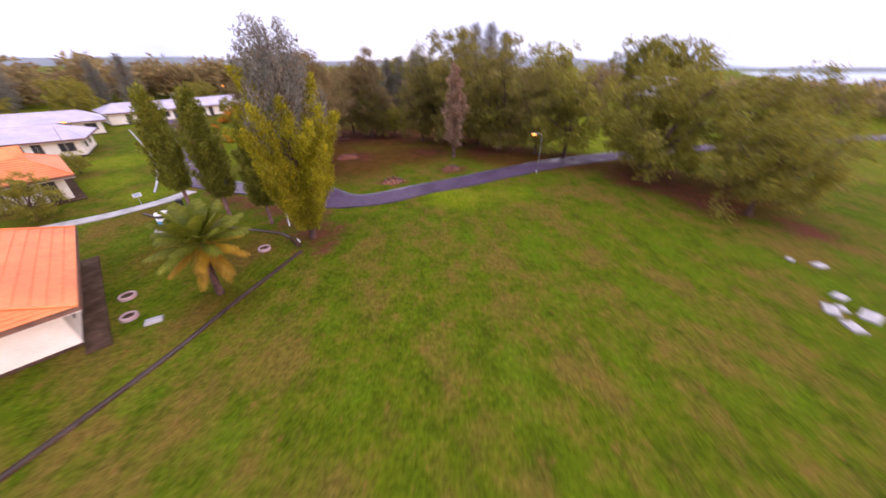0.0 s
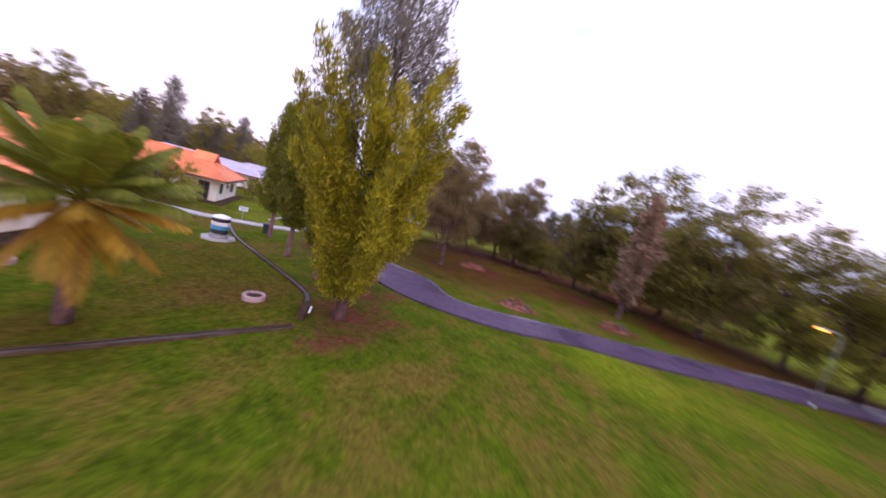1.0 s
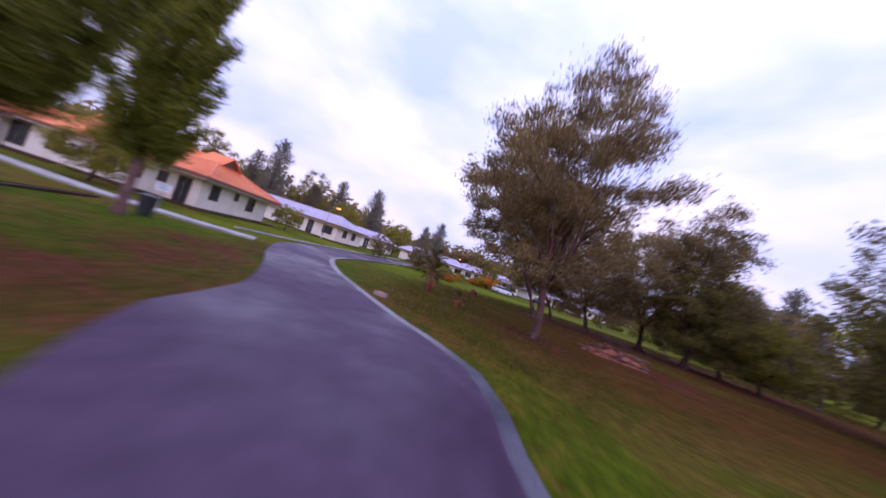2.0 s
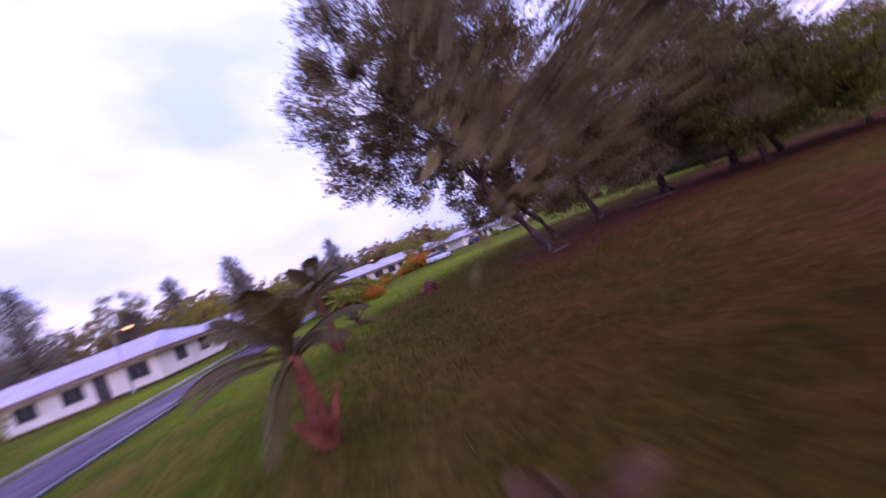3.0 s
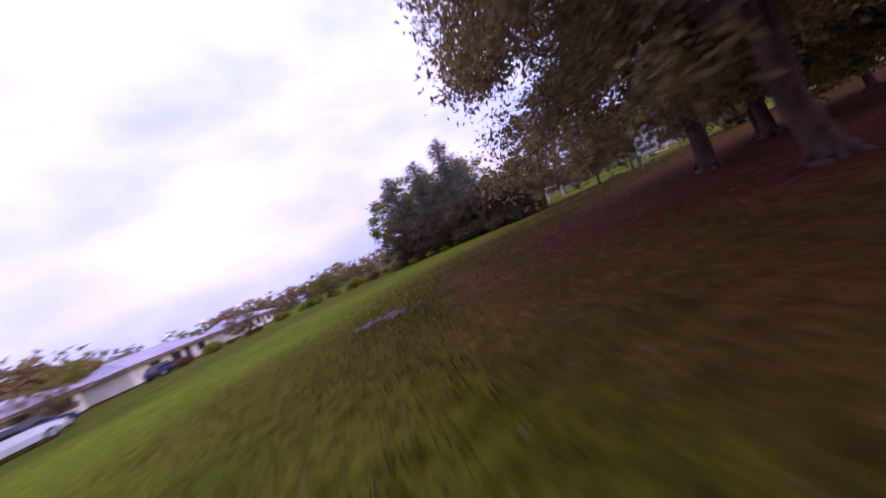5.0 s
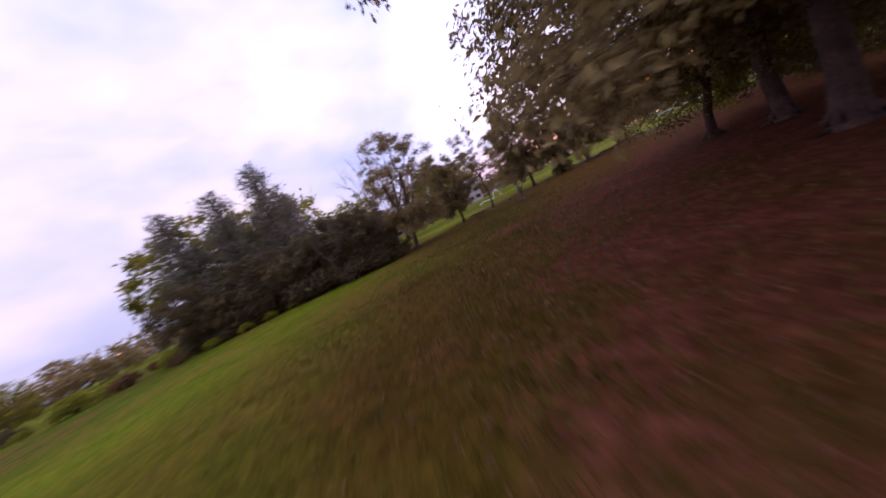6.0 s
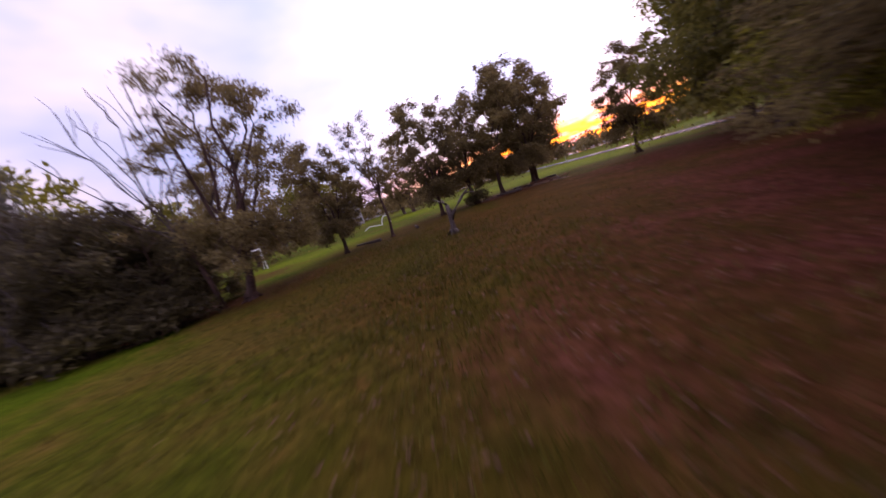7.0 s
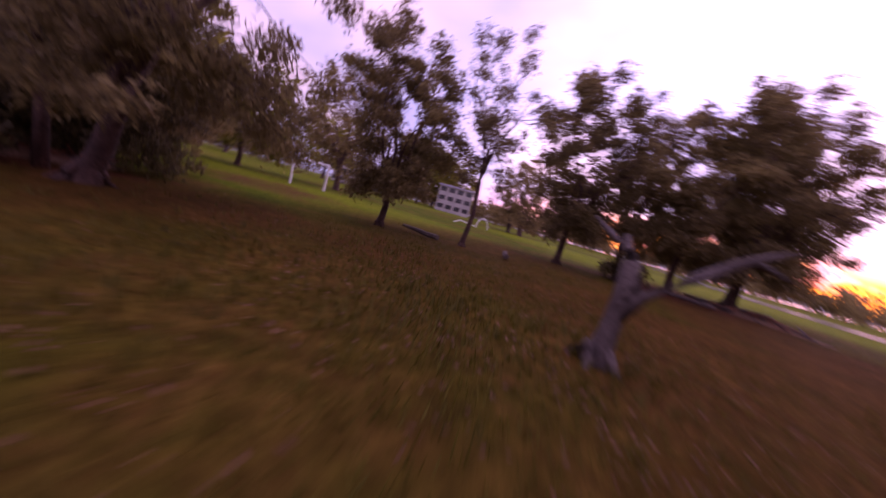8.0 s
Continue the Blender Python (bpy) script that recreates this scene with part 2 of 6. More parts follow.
def asphalt_material():
    m, nt, p = material("asphalt", 0.55)
    co = place_coords(nt, 1.0, True)
    a, b, c = noise_out(nt, co, 0.25), noise_out(nt, co, 2.2, 4.0), noise_out(nt, co, 60.0, 2.0)
    r = ramp_node(nt, [(0.3, (0.036, 0.022, 0.038)), (0.5, (0.068, 0.041, 0.073)), (0.7, (0.110, 0.072, 0.115))])
    nt.links.new(math_node(nt, "ADD", math_node(nt, "MULTIPLY", a, 0.4), math_node(nt, "ADD", math_node(nt, "MULTIPLY", b, 0.4), math_node(nt, "MULTIPLY", c, 0.2))), r.inputs[0])
    nt.links.new(r.outputs[0], p.inputs["Base Color"])
    p.inputs["Specular IOR Level"].default_value = 0.2
    wet = ramp_node(nt, [(0.35, (0.3, 0.3, 0.3)), (0.6, (0.75, 0.75, 0.75))])
    nt.links.new(a, wet.inputs[0])
    nt.links.new(wet.outputs[0], p.inputs["Roughness"])
    bump_on(nt, p, c, 0.3, 0.006)
    return m


def rooftile_material(name, dark, mid, light):
    m, nt, p = material(name, 0.6)
    co = place_coords(nt)
    a, b = noise_out(nt, co, 0.5), noise_out(nt, co, 7.0, 3.0)
    r = ramp_node(nt, [(0.3, dark), (0.5, mid), (0.7, light)])
    nt.links.new(math_node(nt, "ADD", math_node(nt, "MULTIPLY", a, 0.6), math_node(nt, "MULTIPLY", b, 0.4)), r.inputs[0])
    nt.links.new(r.outputs[0], p.inputs["Base Color"])
    bump_on(nt, p, b, 0.25, 0.01)
    return m


M_LAWN = lawn_material()
M_ROAD = asphalt_material()
M_CONCRETE = surface("concrete", (0.20, 0.19, 0.18), (0.33, 0.32, 0.31), (0.46, 0.44, 0.42), 0.8, 25.0)
M_GUTTER = surface("gutter_concrete", (0.045, 0.046, 0.062), (0.082, 0.084, 0.108), (0.130, 0.133, 0.160), 0.9, 25.0, rough=0.2)
M_DRAIN = surface("drain_concrete", (0.030, 0.017, 0.010), (0.066, 0.038, 0.023), (0.115, 0.072, 0.048), 1.2, 20.0, rough=0.95)
M_DRAIN.node_tree.nodes["Principled BSDF"].inputs["Specular IOR Level"].default_value = 0.1
M_RUBBLE = surface("grey_rubble", (0.10, 0.082, 0.075), (0.19, 0.16, 0.152), (0.31, 0.27, 0.262), 2.0, 20.0)
M_DRAINSHADE = surface("drain_channel_shade", (0.012, 0.007, 0.004), (0.024, 0.014, 0.008), (0.045, 0.026, 0.015), 2.0, 20.0, rough=0.4)
M_RING = surface("pinkish_concrete", (0.22, 0.14, 0.13), (0.34, 0.23, 0.22), (0.46, 0.34, 0.32), 1.5, 20.0)
M_SOIL = surface("bare_soil", (0.10, 0.045, 0.028), (0.19, 0.095, 0.055), (0.30, 0.17, 0.11), 0.9, 14.0, bump=0.6, dist=0.05)
M_WALL = surface("cream_plaster", (0.62, 0.56, 0.45), (0.76, 0.71, 0.60), (0.84, 0.80, 0.71), 0.5, 12.0, bump=0.1, dist=0.005)
M_ORANGE = rooftile_material("orange_roof_tiles", (0.52, 0.115, 0.030), (0.70, 0.175, 0.045), (0.82, 0.26, 0.08))
M_METAL = rooftile_material("pale_metal_roof", (0.30, 0.28, 0.36), (0.42, 0.39, 0.49), (0.52, 0.49, 0.60))
M_FASCIA = surface("brown_fascia", (0.10, 0.045, 0.03), (0.17, 0.08, 0.05), (0.24, 0.12, 0.08), 2.0, 20.0)
M_GLASS = surface("window_glass", (0.02, 0.02, 0.022), (0.04, 0.04, 0.044), (0.07, 0.07, 0.075), 0.6, 3.0, rough=0.12, bump=0.02)
M_FRAME = surface("window_frame_paint", (0.10, 0.07, 0.06), (0.16, 0.11, 0.09), (0.22, 0.16, 0.13), 2.0, 30.0)
M_WHITE = surface("white_paint", (0.66, 0.66, 0.66), (0.77, 0.77, 0.77), (0.84, 0.84, 0.84), 1.0, 15.0, rough=0.5, bump=0.1)
M_BLUE = surface("blue_band", (0.02, 0.20, 0.36), (0.04, 0.30, 0.50), (0.08, 0.40, 0.60), 2.0, 15.0, rough=0.5)
M_GREYMETAL = surface("galvanised_steel", (0.28, 0.29, 0.30), (0.42, 0.43, 0.44), (0.55, 0.56, 0.57), 3.0, 30.0, rough=0.4, metal=0.6)
M_DARK = surface("dark_plastic", (0.015, 0.015, 0.017), (0.03, 0.03, 0.033), (0.05, 0.05, 0.055), 3.0, 25.0, rough=0.5)
M_BARK = surface("grey_brown_bark", (0.032, 0.014, 0.011), (0.078, 0.036, 0.029), (0.160, 0.084, 0.068), 2.0, 16.0, bump=0.8, dist=0.03, vary=0.3)
M_PINKBARK = surface("pinkish_bark", (0.10, 0.045, 0.042), (0.19, 0.095, 0.088), (0.30, 0.17, 0.155), 2.0, 16.0, bump=0.6, dist=0.02)
M_PALEBARK = surface("bleached_dead_wood", (0.042, 0.026, 0.023), (0.090, 0.062, 0.055), (0.168, 0.126, 0.113), 2.0, 16.0, bump=0.8, dist=0.03)
M_REDBARK = surface("reddish_husk", (0.12, 0.035, 0.018), (0.26, 0.078, 0.040), (0.42, 0.15, 0.08), 3.0, 20.0, bump=0.8, dist=0.03)
M_RUST = surface("rust_red_brush", (0.11, 0.032, 0.016), (0.24, 0.078, 0.040), (0.40, 0.18, 0.10), 3.0, 20.0, bump=0.8, dist=0.03)
M_LEAF = foliage("broad_leaves", (0.115, 0.078, 0.044), (0.255, 0.185, 0.074), (0.450, 0.345, 0.122), 0.52)
# The broad-leaf tones taken down to about half, for the low bushes.
M_THICKET = foliage("dusky_thicket_leaves", (0.045, 0.031, 0.022), (0.110, 0.082, 0.036), (0.230, 0.180, 0.062), 0.45)
M_LEAF_MID = foliage("dull_olive_leaves", (0.092, 0.080, 0.024), (0.220, 0.188, 0.038), (0.420, 0.345, 0.066), 0.5)
M_LEAF_WARM = foliage("olive_leaves", (0.094, 0.090, 0.017), (0.250, 0.225, 0.027), (0.480, 0.410, 0.052))
M_NEEDLE = foliage("grey_green_needles", (0.0806, 0.078, 0.0624), (0.1664, 0.1612, 0.1248), (0.2795, 0.2665, 0.2145), 0.3)
M_CONIFER = foliage("yellow_green_conifer", (0.086, 0.078, 0.006), (0.310, 0.285, 0.010), (0.620, 0.530, 0.018), 0.45)
M_CYPRESS = foliage("dark_cypress", (0.084, 0.096, 0.012), (0.2064, 0.216, 0.0192), (0.36, 0.342, 0.036), 0.35)
M_PALM = foliage("palm_green", (0.058, 0.076, 0.008), (0.142, 0.168, 0.013), (0.265, 0.275, 0.030), 0.4)
M_PALM_OLD = foliage("palm_yellowed", (0.18, 0.095, 0.008), (0.38, 0.215, 0.016), (0.52, 0.33, 0.04), 0.4)
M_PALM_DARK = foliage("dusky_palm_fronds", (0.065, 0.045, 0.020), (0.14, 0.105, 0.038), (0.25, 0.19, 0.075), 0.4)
M_BROWN = foliage("withered_leaves", (0.216, 0.126, 0.078), (0.42, 0.264, 0.168), (0.6, 0.408, 0.264), 0.3)
M_BRIGHT = foliage("bright_shrub_leaves", (0.09, 0.11, 0.008), (0.22, 0.23, 0.015), (0.38, 0.34, 0.03), 0.4)
M_HEDGE = foliage("reddish_hedge_leaves", (0.09, 0.04, 0.020), (0.19, 0.095, 0.040), (0.32, 0.19, 0.070), 0.35)
# Orange of shrub leaves; also paints in street-lamp light on one tree's foliage.
M_ORANGE_LAMPLIT = foliage("orange_and_lamplit_leaves", (0.26, 0.07, 0.006), (0.55, 0.20, 0.010), (0.72, 0.36, 0.02), 0.45)
M_GRASS = foliage("grass_blades", (0.050, 0.040, 0.006), (0.105, 0.088, 0.009), (0.180, 0.145, 0.020), 0.3, 0.0)
M_LITTER = foliage("fallen_leaves", (0.07, 0.022, 0.012), (0.15, 0.055, 0.03), (0.26, 0.13, 0.07), 0.2, 0.0)


def glow_material(name, colour, strength):
    m, nt, p = material(name, 0.4)
    p.inputs["Base Color"].default_value = (*colour, 1)
    p.inputs["Emission Color"].default_value = (*colour, 1)
    p.inputs["Emission Strength"].default_value = strength
    return m


M_SODIUM = glow_material("sodium_lamp", (1.0, 0.38, 0.03), 9.0)
M_WHITELAMP = glow_material("white_lamp", (1.0, 0.93, 0.78), 12.0)


# ---- building helpers ----
class Shape:
    """Collects faces of one mesh."""

    def __init__(self):
        self.v, self.f = [], []

    def face(self, *pts):
        n = len(self.v)
        self.v.extend(tuple(p) for p in pts)
        self.f.append(tuple(range(n, n + len(pts))))

    def box(self, lo, hi, m=None):
        x0, y0, z0 = lo
        x1, y1, z1 = hi
        c = [Vector(p) for p in ((x0, y0, z0), (x1, y0, z0), (x1, y1, z0), (x0, y1, z0), (x0, y0, z1), (x1, y0, z1), (x1, y1, z1), (x0, y1, z1))]
        if m is not None:
            c = [m @ p for p in c]
        n = len(self.v)
        self.v.extend(tuple(p) for p in c)
        self.f.extend(tuple(n + i for i in q) for q in ((0, 3, 2, 1), (4, 5, 6, 7), (0, 1, 5, 4), (1, 2, 6, 5), (2, 3, 7, 6), (3, 0, 4, 7)))

    def tube(self, pts, radii, sides=7, cap=True):
        """A tapered, bent tube through pts."""
        pts = [Vector(p) for p in pts]
        n0 = len(self.v)
        for i, p in enumerate(pts):
            d = (pts[min(i + 1, len(pts) - 1)] - pts[max(i - 1, 0)]).normalized()
            a = d.orthogonal().normalized() if abs(d.z) < 0.9 else Vector((1, 0, 0)).cross(d).normalized()
            b = d.cross(a)
            for k in range(sides):
                w = 2 * math.pi * k / sides
                self.v.append(tuple(p + (a * math.cos(w) + b * math.sin(w)) * radii[i]))
        for i in range(len(pts) - 1):
            for k in range(sides):
                q = n0 + i * sides
                self.f.append((q + k, q + (k + 1) % sides, q + sides + (k + 1) % sides, q + sides + k))
        if cap:
            self.f.append(tuple(n0 + k for k in reversed(range(sides))))
            self.f.append(tuple(n0 + (len(pts) - 1) * sides + k for k in range(sides)))

    def mesh(self, name, mat, smooth=False):
        me = bpy.data.meshes.new(name)
        me.from_pydata(self.v, [], self.f)
        if mat:
            me.materials.append(mat)
        if smooth:
            me.polygons.foreach_set("use_smooth", [True] * len(me.polygons))
        me.update()
        return me


def part(name, shape, mat, parent, label="", smooth=False):
    ob = new(name, shape.mesh(name, mat, smooth))
    ob.parent = parent
    if label:
        tagged(ob, label)
    return ob


def thing(name, label, category, group="", kind="", at=(0, 0, 0), turn=0.0):
    ob = new(name)
    ob.matrix_world = pose(*at, 0, 0, turn)
    return tagged(ob, label, category, group, kind)


def solid(name, shape, mat, label, category, kind="", group="", smooth=False, at=(0, 0, 0), turn=0.0):
    ob = new(name, shape.mesh(name, mat, smooth))
    ob.matrix_world = pose(*at, 0, 0, turn)
    return tagged(ob, label, category, group, kind)


def spline(pts, step=1.0):
    """Catmull-Rom through plan points, about step metres apart."""
    pts = [Vector(p) for p in pts]
    out = []
    for i in range(len(pts) - 1):
        p0, p1, p2, p3 = pts[max(i - 1, 0)], pts[i], pts[i + 1], pts[min(i + 2, len(pts) - 1)]
        n = max(2, int((p2 - p1).length / step))
        for k in range(n):
            t = k / n
            out.append(0.5 * (2 * p1 + (p2 - p0) * t + (2 * p0 - 5 * p1 + 4 * p2 - p3) * t * t + (3 * p1 - p0 - 3 * p2 + p3) * t ** 3))
    out.append(pts[-1])
    return out


def ribbon(line, left, right, top, depth=0.12):
    """A slab along a plan line, from left to right of it."""
    s = Shape()
    rows = []
    for i, p in enumerate(line):
        d = (line[min(i + 1, len(line) - 1)] - line[max(i - 1, 0)]).normalized()
        nrm = Vector((-d.y, d.x))
        a, b = p + nrm * left, p - nrm * right
        rows.append([(a.x, a.y, top - depth), (a.x, a.y, top), (b.x, b.y, top), (b.x, b.y, top - depth)])
    for r in rows:
        s.v.extend(r)
    for i in range(len(rows) - 1):
        for k in range(3):
            q = 4 * i + k
            s.f.append((q + 4, q + 5, q + 1, q))
    s.f.append((0, 1, 2, 3))
    n = len(s.v)
    s.f.append((n - 1, n - 2, n - 3, n - 4))
    return s


# ---- ground ----
# worn bare places: x, y, radius
# by the lawn and its trees
BARE_LAWN = [(-22.6, 32.4, 1.8), (-25.2, 33.4, 1.5), (29, 29, 3.8), (33, 24, 3.2), (-18, 62, 5), (-21, 66, 3.6), (-10.2, 23.6, 3.0), (-12.4, 26.3, 3.0),
             (-15.5, 29, 3.0), (-18.5, 30.2, 2.6), (-21.5, 31.0, 2.2), (-22, 54.5, 3.2), (-20.5, 58, 3.4), (-16, 64, 6), (-20.5, 67, 4), (-13.5, 69, 4.5),
             (-15.5, 42.5, 2.4), (-12.5, 48.5, 3.6), (-9.2, 21.3, 1.6), (-24.0, 68.0, 1.7), (-22.6, 68.3, 1.3), (-19.5, 69.5, 1.7), (-16.4, 70.0, 2.2),
             (-25.0, 65.6, 1.3), (-14.6, 73.4, 1.2)]
# under the woods and along the field
BARE_WOODS = [(25.5, 36.8, 4.6), (28, 33, 3.4), (-12, 67, 6), (-8, 65, 6), (3, 63, 6), (-5.4, 37, 2.0), (2, 42, 2.6), (-1, 52, 4), (8, 53, 4), (14, 54, 4),
              (-7.5, 88, 3), (-8, 92, 4), (12, 74, 4), (15.5, 71, 4), (0.5, 92, 4)]


def bare_amount(x, y):
    v = 0.0
    for bx, by, r in BARE_LAWN + BARE_WOODS:
        d = math.hypot(x - bx, y - by) / r
        if d < 1.41:
            v = max(v, min(0.85, 1.2 - 0.85 * d))
    return max(0.0, v)


# thin, browned grass near trees, their shade painted in: x, y, radius, how far
# along the flown lawn
THIN_SHADED_WEST = [(-27.2, 52.0, 3.2, 0.8), (-28.2, 57, 3.0, 0.6), (-18.5, 73.2, 4.0, 0.85), (-22, 71.2, 3.4, 0.95), (-29, 68, 4.0, 0.6), (-23.2, 63, 4.5, 0.95),
             (-24, 58, 4.5, 0.9), (-23.2, 51.5, 3.6, 0.9), (-20.6, 47.2, 3.8, 0.7), (-19.6, 43.8, 3.2, 0.6), (-16, 20.5, 3.6, 0.5), (-20, 21, 3.4, 0.5),
             (-19.5, 53, 7.8, 1.0), (-19.5, 60, 8, 1.0), (-18.5, 66, 7.5, 1.0), (-17, 46, 6.2, 0.9), (-22, 74.5, 7, 0.5), (-26.5, 67, 5, 0.7), (-23, 46, 5, 0.3)]
# under the woods and along the field
THIN_SHADED_EAST = [(14, 47, 6.5, 1.0), (21, 46.5, 6, 1.0), (28, 41, 6.5, 1.0), (9, 50, 6, 1.0), (32, 33, 7, 0.9), (-13.5, 73.8, 3.6, 0.7), (-13, 14.5, 2.2, 0.55),
             (-15, 40, 7, 0.5), (-13, 69.5, 6.5, 1.0), (-7, 72.5, 6, 1.0), (-1.5, 74.5, 5.5, 1.0), (4, 70, 7, 1.0), (-2, 66, 8, 1.0), (-10, 62, 10, 1.0),
             (10, 73, 5, 1.0), (-13, 46, 9, 1.0), (-5, 50, 7, 1.0), (4, 62, 8, 1.0), (-6, 84, 3.5, 1.0), (-3, 80.5, 2.5, 1.0), (-14, 77, 8, 0.48), (-6, 79.5, 6.5, 0.8),
             (-10, 75.5, 4, 0.9), (3, 80, 8, 0.85), (12, 68, 9, 0.5)]


# yellower open grass, its fuller light painted in: x, y, radius, how far
LIT_LAWN = [(-34, 60, 8, 0.9), (-33, 70, 9, 1.0), (-29, 79, 9, 0.7), (-19, 86, 8, 0.4), (-37, 51, 6, 0.8), (-31, 47, 4, 0.6), (5, 91, 8, 0.9), (-2, 100, 8, 0.8), (24, 74, 9, 0.9), (34, 84, 12, 0.9), (26, 58, 9, 0.8), (38, 66, 12, 0.9), (2, 32, 3.5, 0.8), (8, 33, 3, 0.5), (-40, 36, 4, 0.7), (-46, 46, 5, 0.8), (-32, 33, 3, 0.6), (-28, 63, 3, 0.5)]


def near_amount(spots, x, y):
    v = 0.0
    for bx, by, r, most in spots:
        v = max(v, min(most, 1.5 * most * (1.25 - math.hypot(x - bx, y - by) / r)))
    return max(0.0, v)


def build_ground():
    inner_x, inner_y = list(np.arange(-70, 60.1, 1.25)), list(np.arange(-6, 112.1, 1.25))
    grow_out = [6, 14, 30, 60, 110, 200, 380, 700, 1300]
    xs = [-70 - g for g in reversed(grow_out)] + inner_x + [60 + g for g in grow_out]
    ys = [-6 - g for g in reversed(grow_out)] + inner_y + [112 + g for g in grow_out]
    s = Shape()
    worn, sparse, lit_amount = [], [], []
    for y in ys:
        for x in xs:
            near = -66 < x < 56 and -3 < y < 109
            z = 0.05 * noise.noise((x * 0.35, y * 0.35, 0.3)) + 0.02 * noise.noise((x * 1.3, y * 1.3, 4.0)) - 0.03 if near else -0.03
            s.v.append((x, y, z))
            worn.append(bare_amount(x, y) if near else 0.0)
            sparse.append(near_amount(THIN_SHADED_WEST + THIN_SHADED_EAST, x, y) if near else 0.0)
            lit_amount.append(near_amount(LIT_LAWN, x, y) if near else 0.4)
    w = len(xs)
    for j in range(len(ys) - 1):
        for i in range(w - 1):
            s.f.append((j * w + i, j * w + i + 1, (j + 1) * w + i + 1, (j + 1) * w + i))
    ob = solid("ground", s, M_LAWN, "worn green lawn with dry patches and bare reddish soil", "lawn", "structure", smooth=True)
    soil = ob.data.attributes.new("worn", "FLOAT", "POINT")
    soil.data.foreach_set("value", worn)
    ob.data.attributes.new("thin", "FLOAT", "POINT").data.foreach_set("value", sparse)
    ob.data.attributes.new("lit_lawn", "FLOAT", "POINT").data.foreach_set("value", lit_amount)


build_ground()


def wide_ribbon(line, top, inner=None, extra=0.0, depth=0.12):
    """A slab along a line of x, y, half-width; or a strip of width extra along its right edge."""
    s = Shape()
    rows = []
    for i, p in enumerate(line):
        a, b = line[max(i - 1, 0)], line[min(i + 1, len(line) - 1)]
        d = Vector((b.x - a.x, b.y - a.y)).normalized()
        nrm, c = Vector((-d.y, d.x)), Vector((p.x, p.y))
        l, r = (c + nrm * p.z, c - nrm * p.z) if not extra else (c - nrm * (p.z + 0.003), c - nrm * (p.z + extra))
        rows.append([(l.x, l.y, top - depth), (l.x, l.y, top), (r.x, r.y, top), (r.x, r.y, top - depth)])
    for r in rows:
        s.v.extend(r)
    for i in range(len(rows) - 1):
        for k in range(3):
            q = 4 * i + k
            s.f.append((q + 4, q + 5, q + 1, q))
    s.f.append((0, 1, 2, 3))
    n = len(s.v)
    s.f.append((n - 1, n - 2, n - 3, n - 4))
    return s


# the lane: x, y, half-width
LANE = [(120, 68, 1.6), (80, 62, 1.6), (43, 53.5, 1.7), (20.5, 46.2, 1.7), (9, 40.2, 1.65), (2.4, 36.2, 1.55), (-1.5, 34.2, 1.45), (-5.3, 31.7, 1.5), (-8.5, 30.6, 1.5), (-11, 30.9, 2.1), (-13.4, 32.1, 2.6), (-16, 33.0, 1.85), (-19.8, 33.9, 1.5), (-24, 34.9, 1.45),
        (-29.3, 37.2, 1.55), (-34.5, 42, 1.55), (-40, 48.8, 1.45), (-47.5, 57, 1.45), (-56, 68, 1.45), (-72, 92, 1.45), (-90, 120, 1.45)]
lane = spline(LANE, 1.0)
solid("road", wide_ribbon(lane, 0.07), M_ROAD, "worn grey asphalt lane with damp patches", "road", "structure")
solid("road_gutter", wide_ribbon([p for p in lane if p.x < 30], 0.05, extra=0.32), M_GUTTER, "smooth concrete gutter along the lane edge", "gutter", "structure")
solid("pavement", ribbon(spline([(-44, 14), (-38, 21), (-34.5, 24.2), (-31, 27.2), (-28.6, 30.6), (-27.6, 33.6)]), 0.7, 0.7, 0.06), M_CONCRETE, "narrow concrete footpath past the bungalows", "footpath", "structure")
solid("pavement", ribbon(spline([(-31.4, 33.2), (-35, 38.3), (-40, 44.4), (-48, 53), (-65, 70)]), 0.10, 0.10, 0.10), M_CONCRETE, "pale concrete channel edge beside the lane", "kerb", "structure")


def drain(points, label):
    line = spline(points, 1.0)
    root = thing("drain", label, "drain", kind="structure")
    # Flat strip near ground level; the channel's shade is put into its dark colour.
    part("bed", ribbon(line, 0.10, 0.10, 0.03, 0.1), M_DRAINSHADE, root, "drain bed with the channel's shade in its dark colour")
    part("kerb", ribbon(line, 0.145, -0.103, 0.06, 0.2), M_DRAIN, root)
    part("kerb", ribbon(line, -0.103, 0.145, 0.055, 0.2), M_DRAIN, root)
    return root


drain([(-18.6, -3), (-16.2, 3.2), (-14.4, 7.8), (-13.2, 11.2), (-12.3, 14.7), (-11.4, 17.6), (-10.5, 20.6)], "open concrete drain with mossy dark kerbs")
drain([(-12.3, 22.7), (-13.2, 23.4), (-15.4, 24.0), (-19.6, 24.9), (-24, 25.9), (-28.2, 27.6)], "open concrete drain curving towards the footpath")

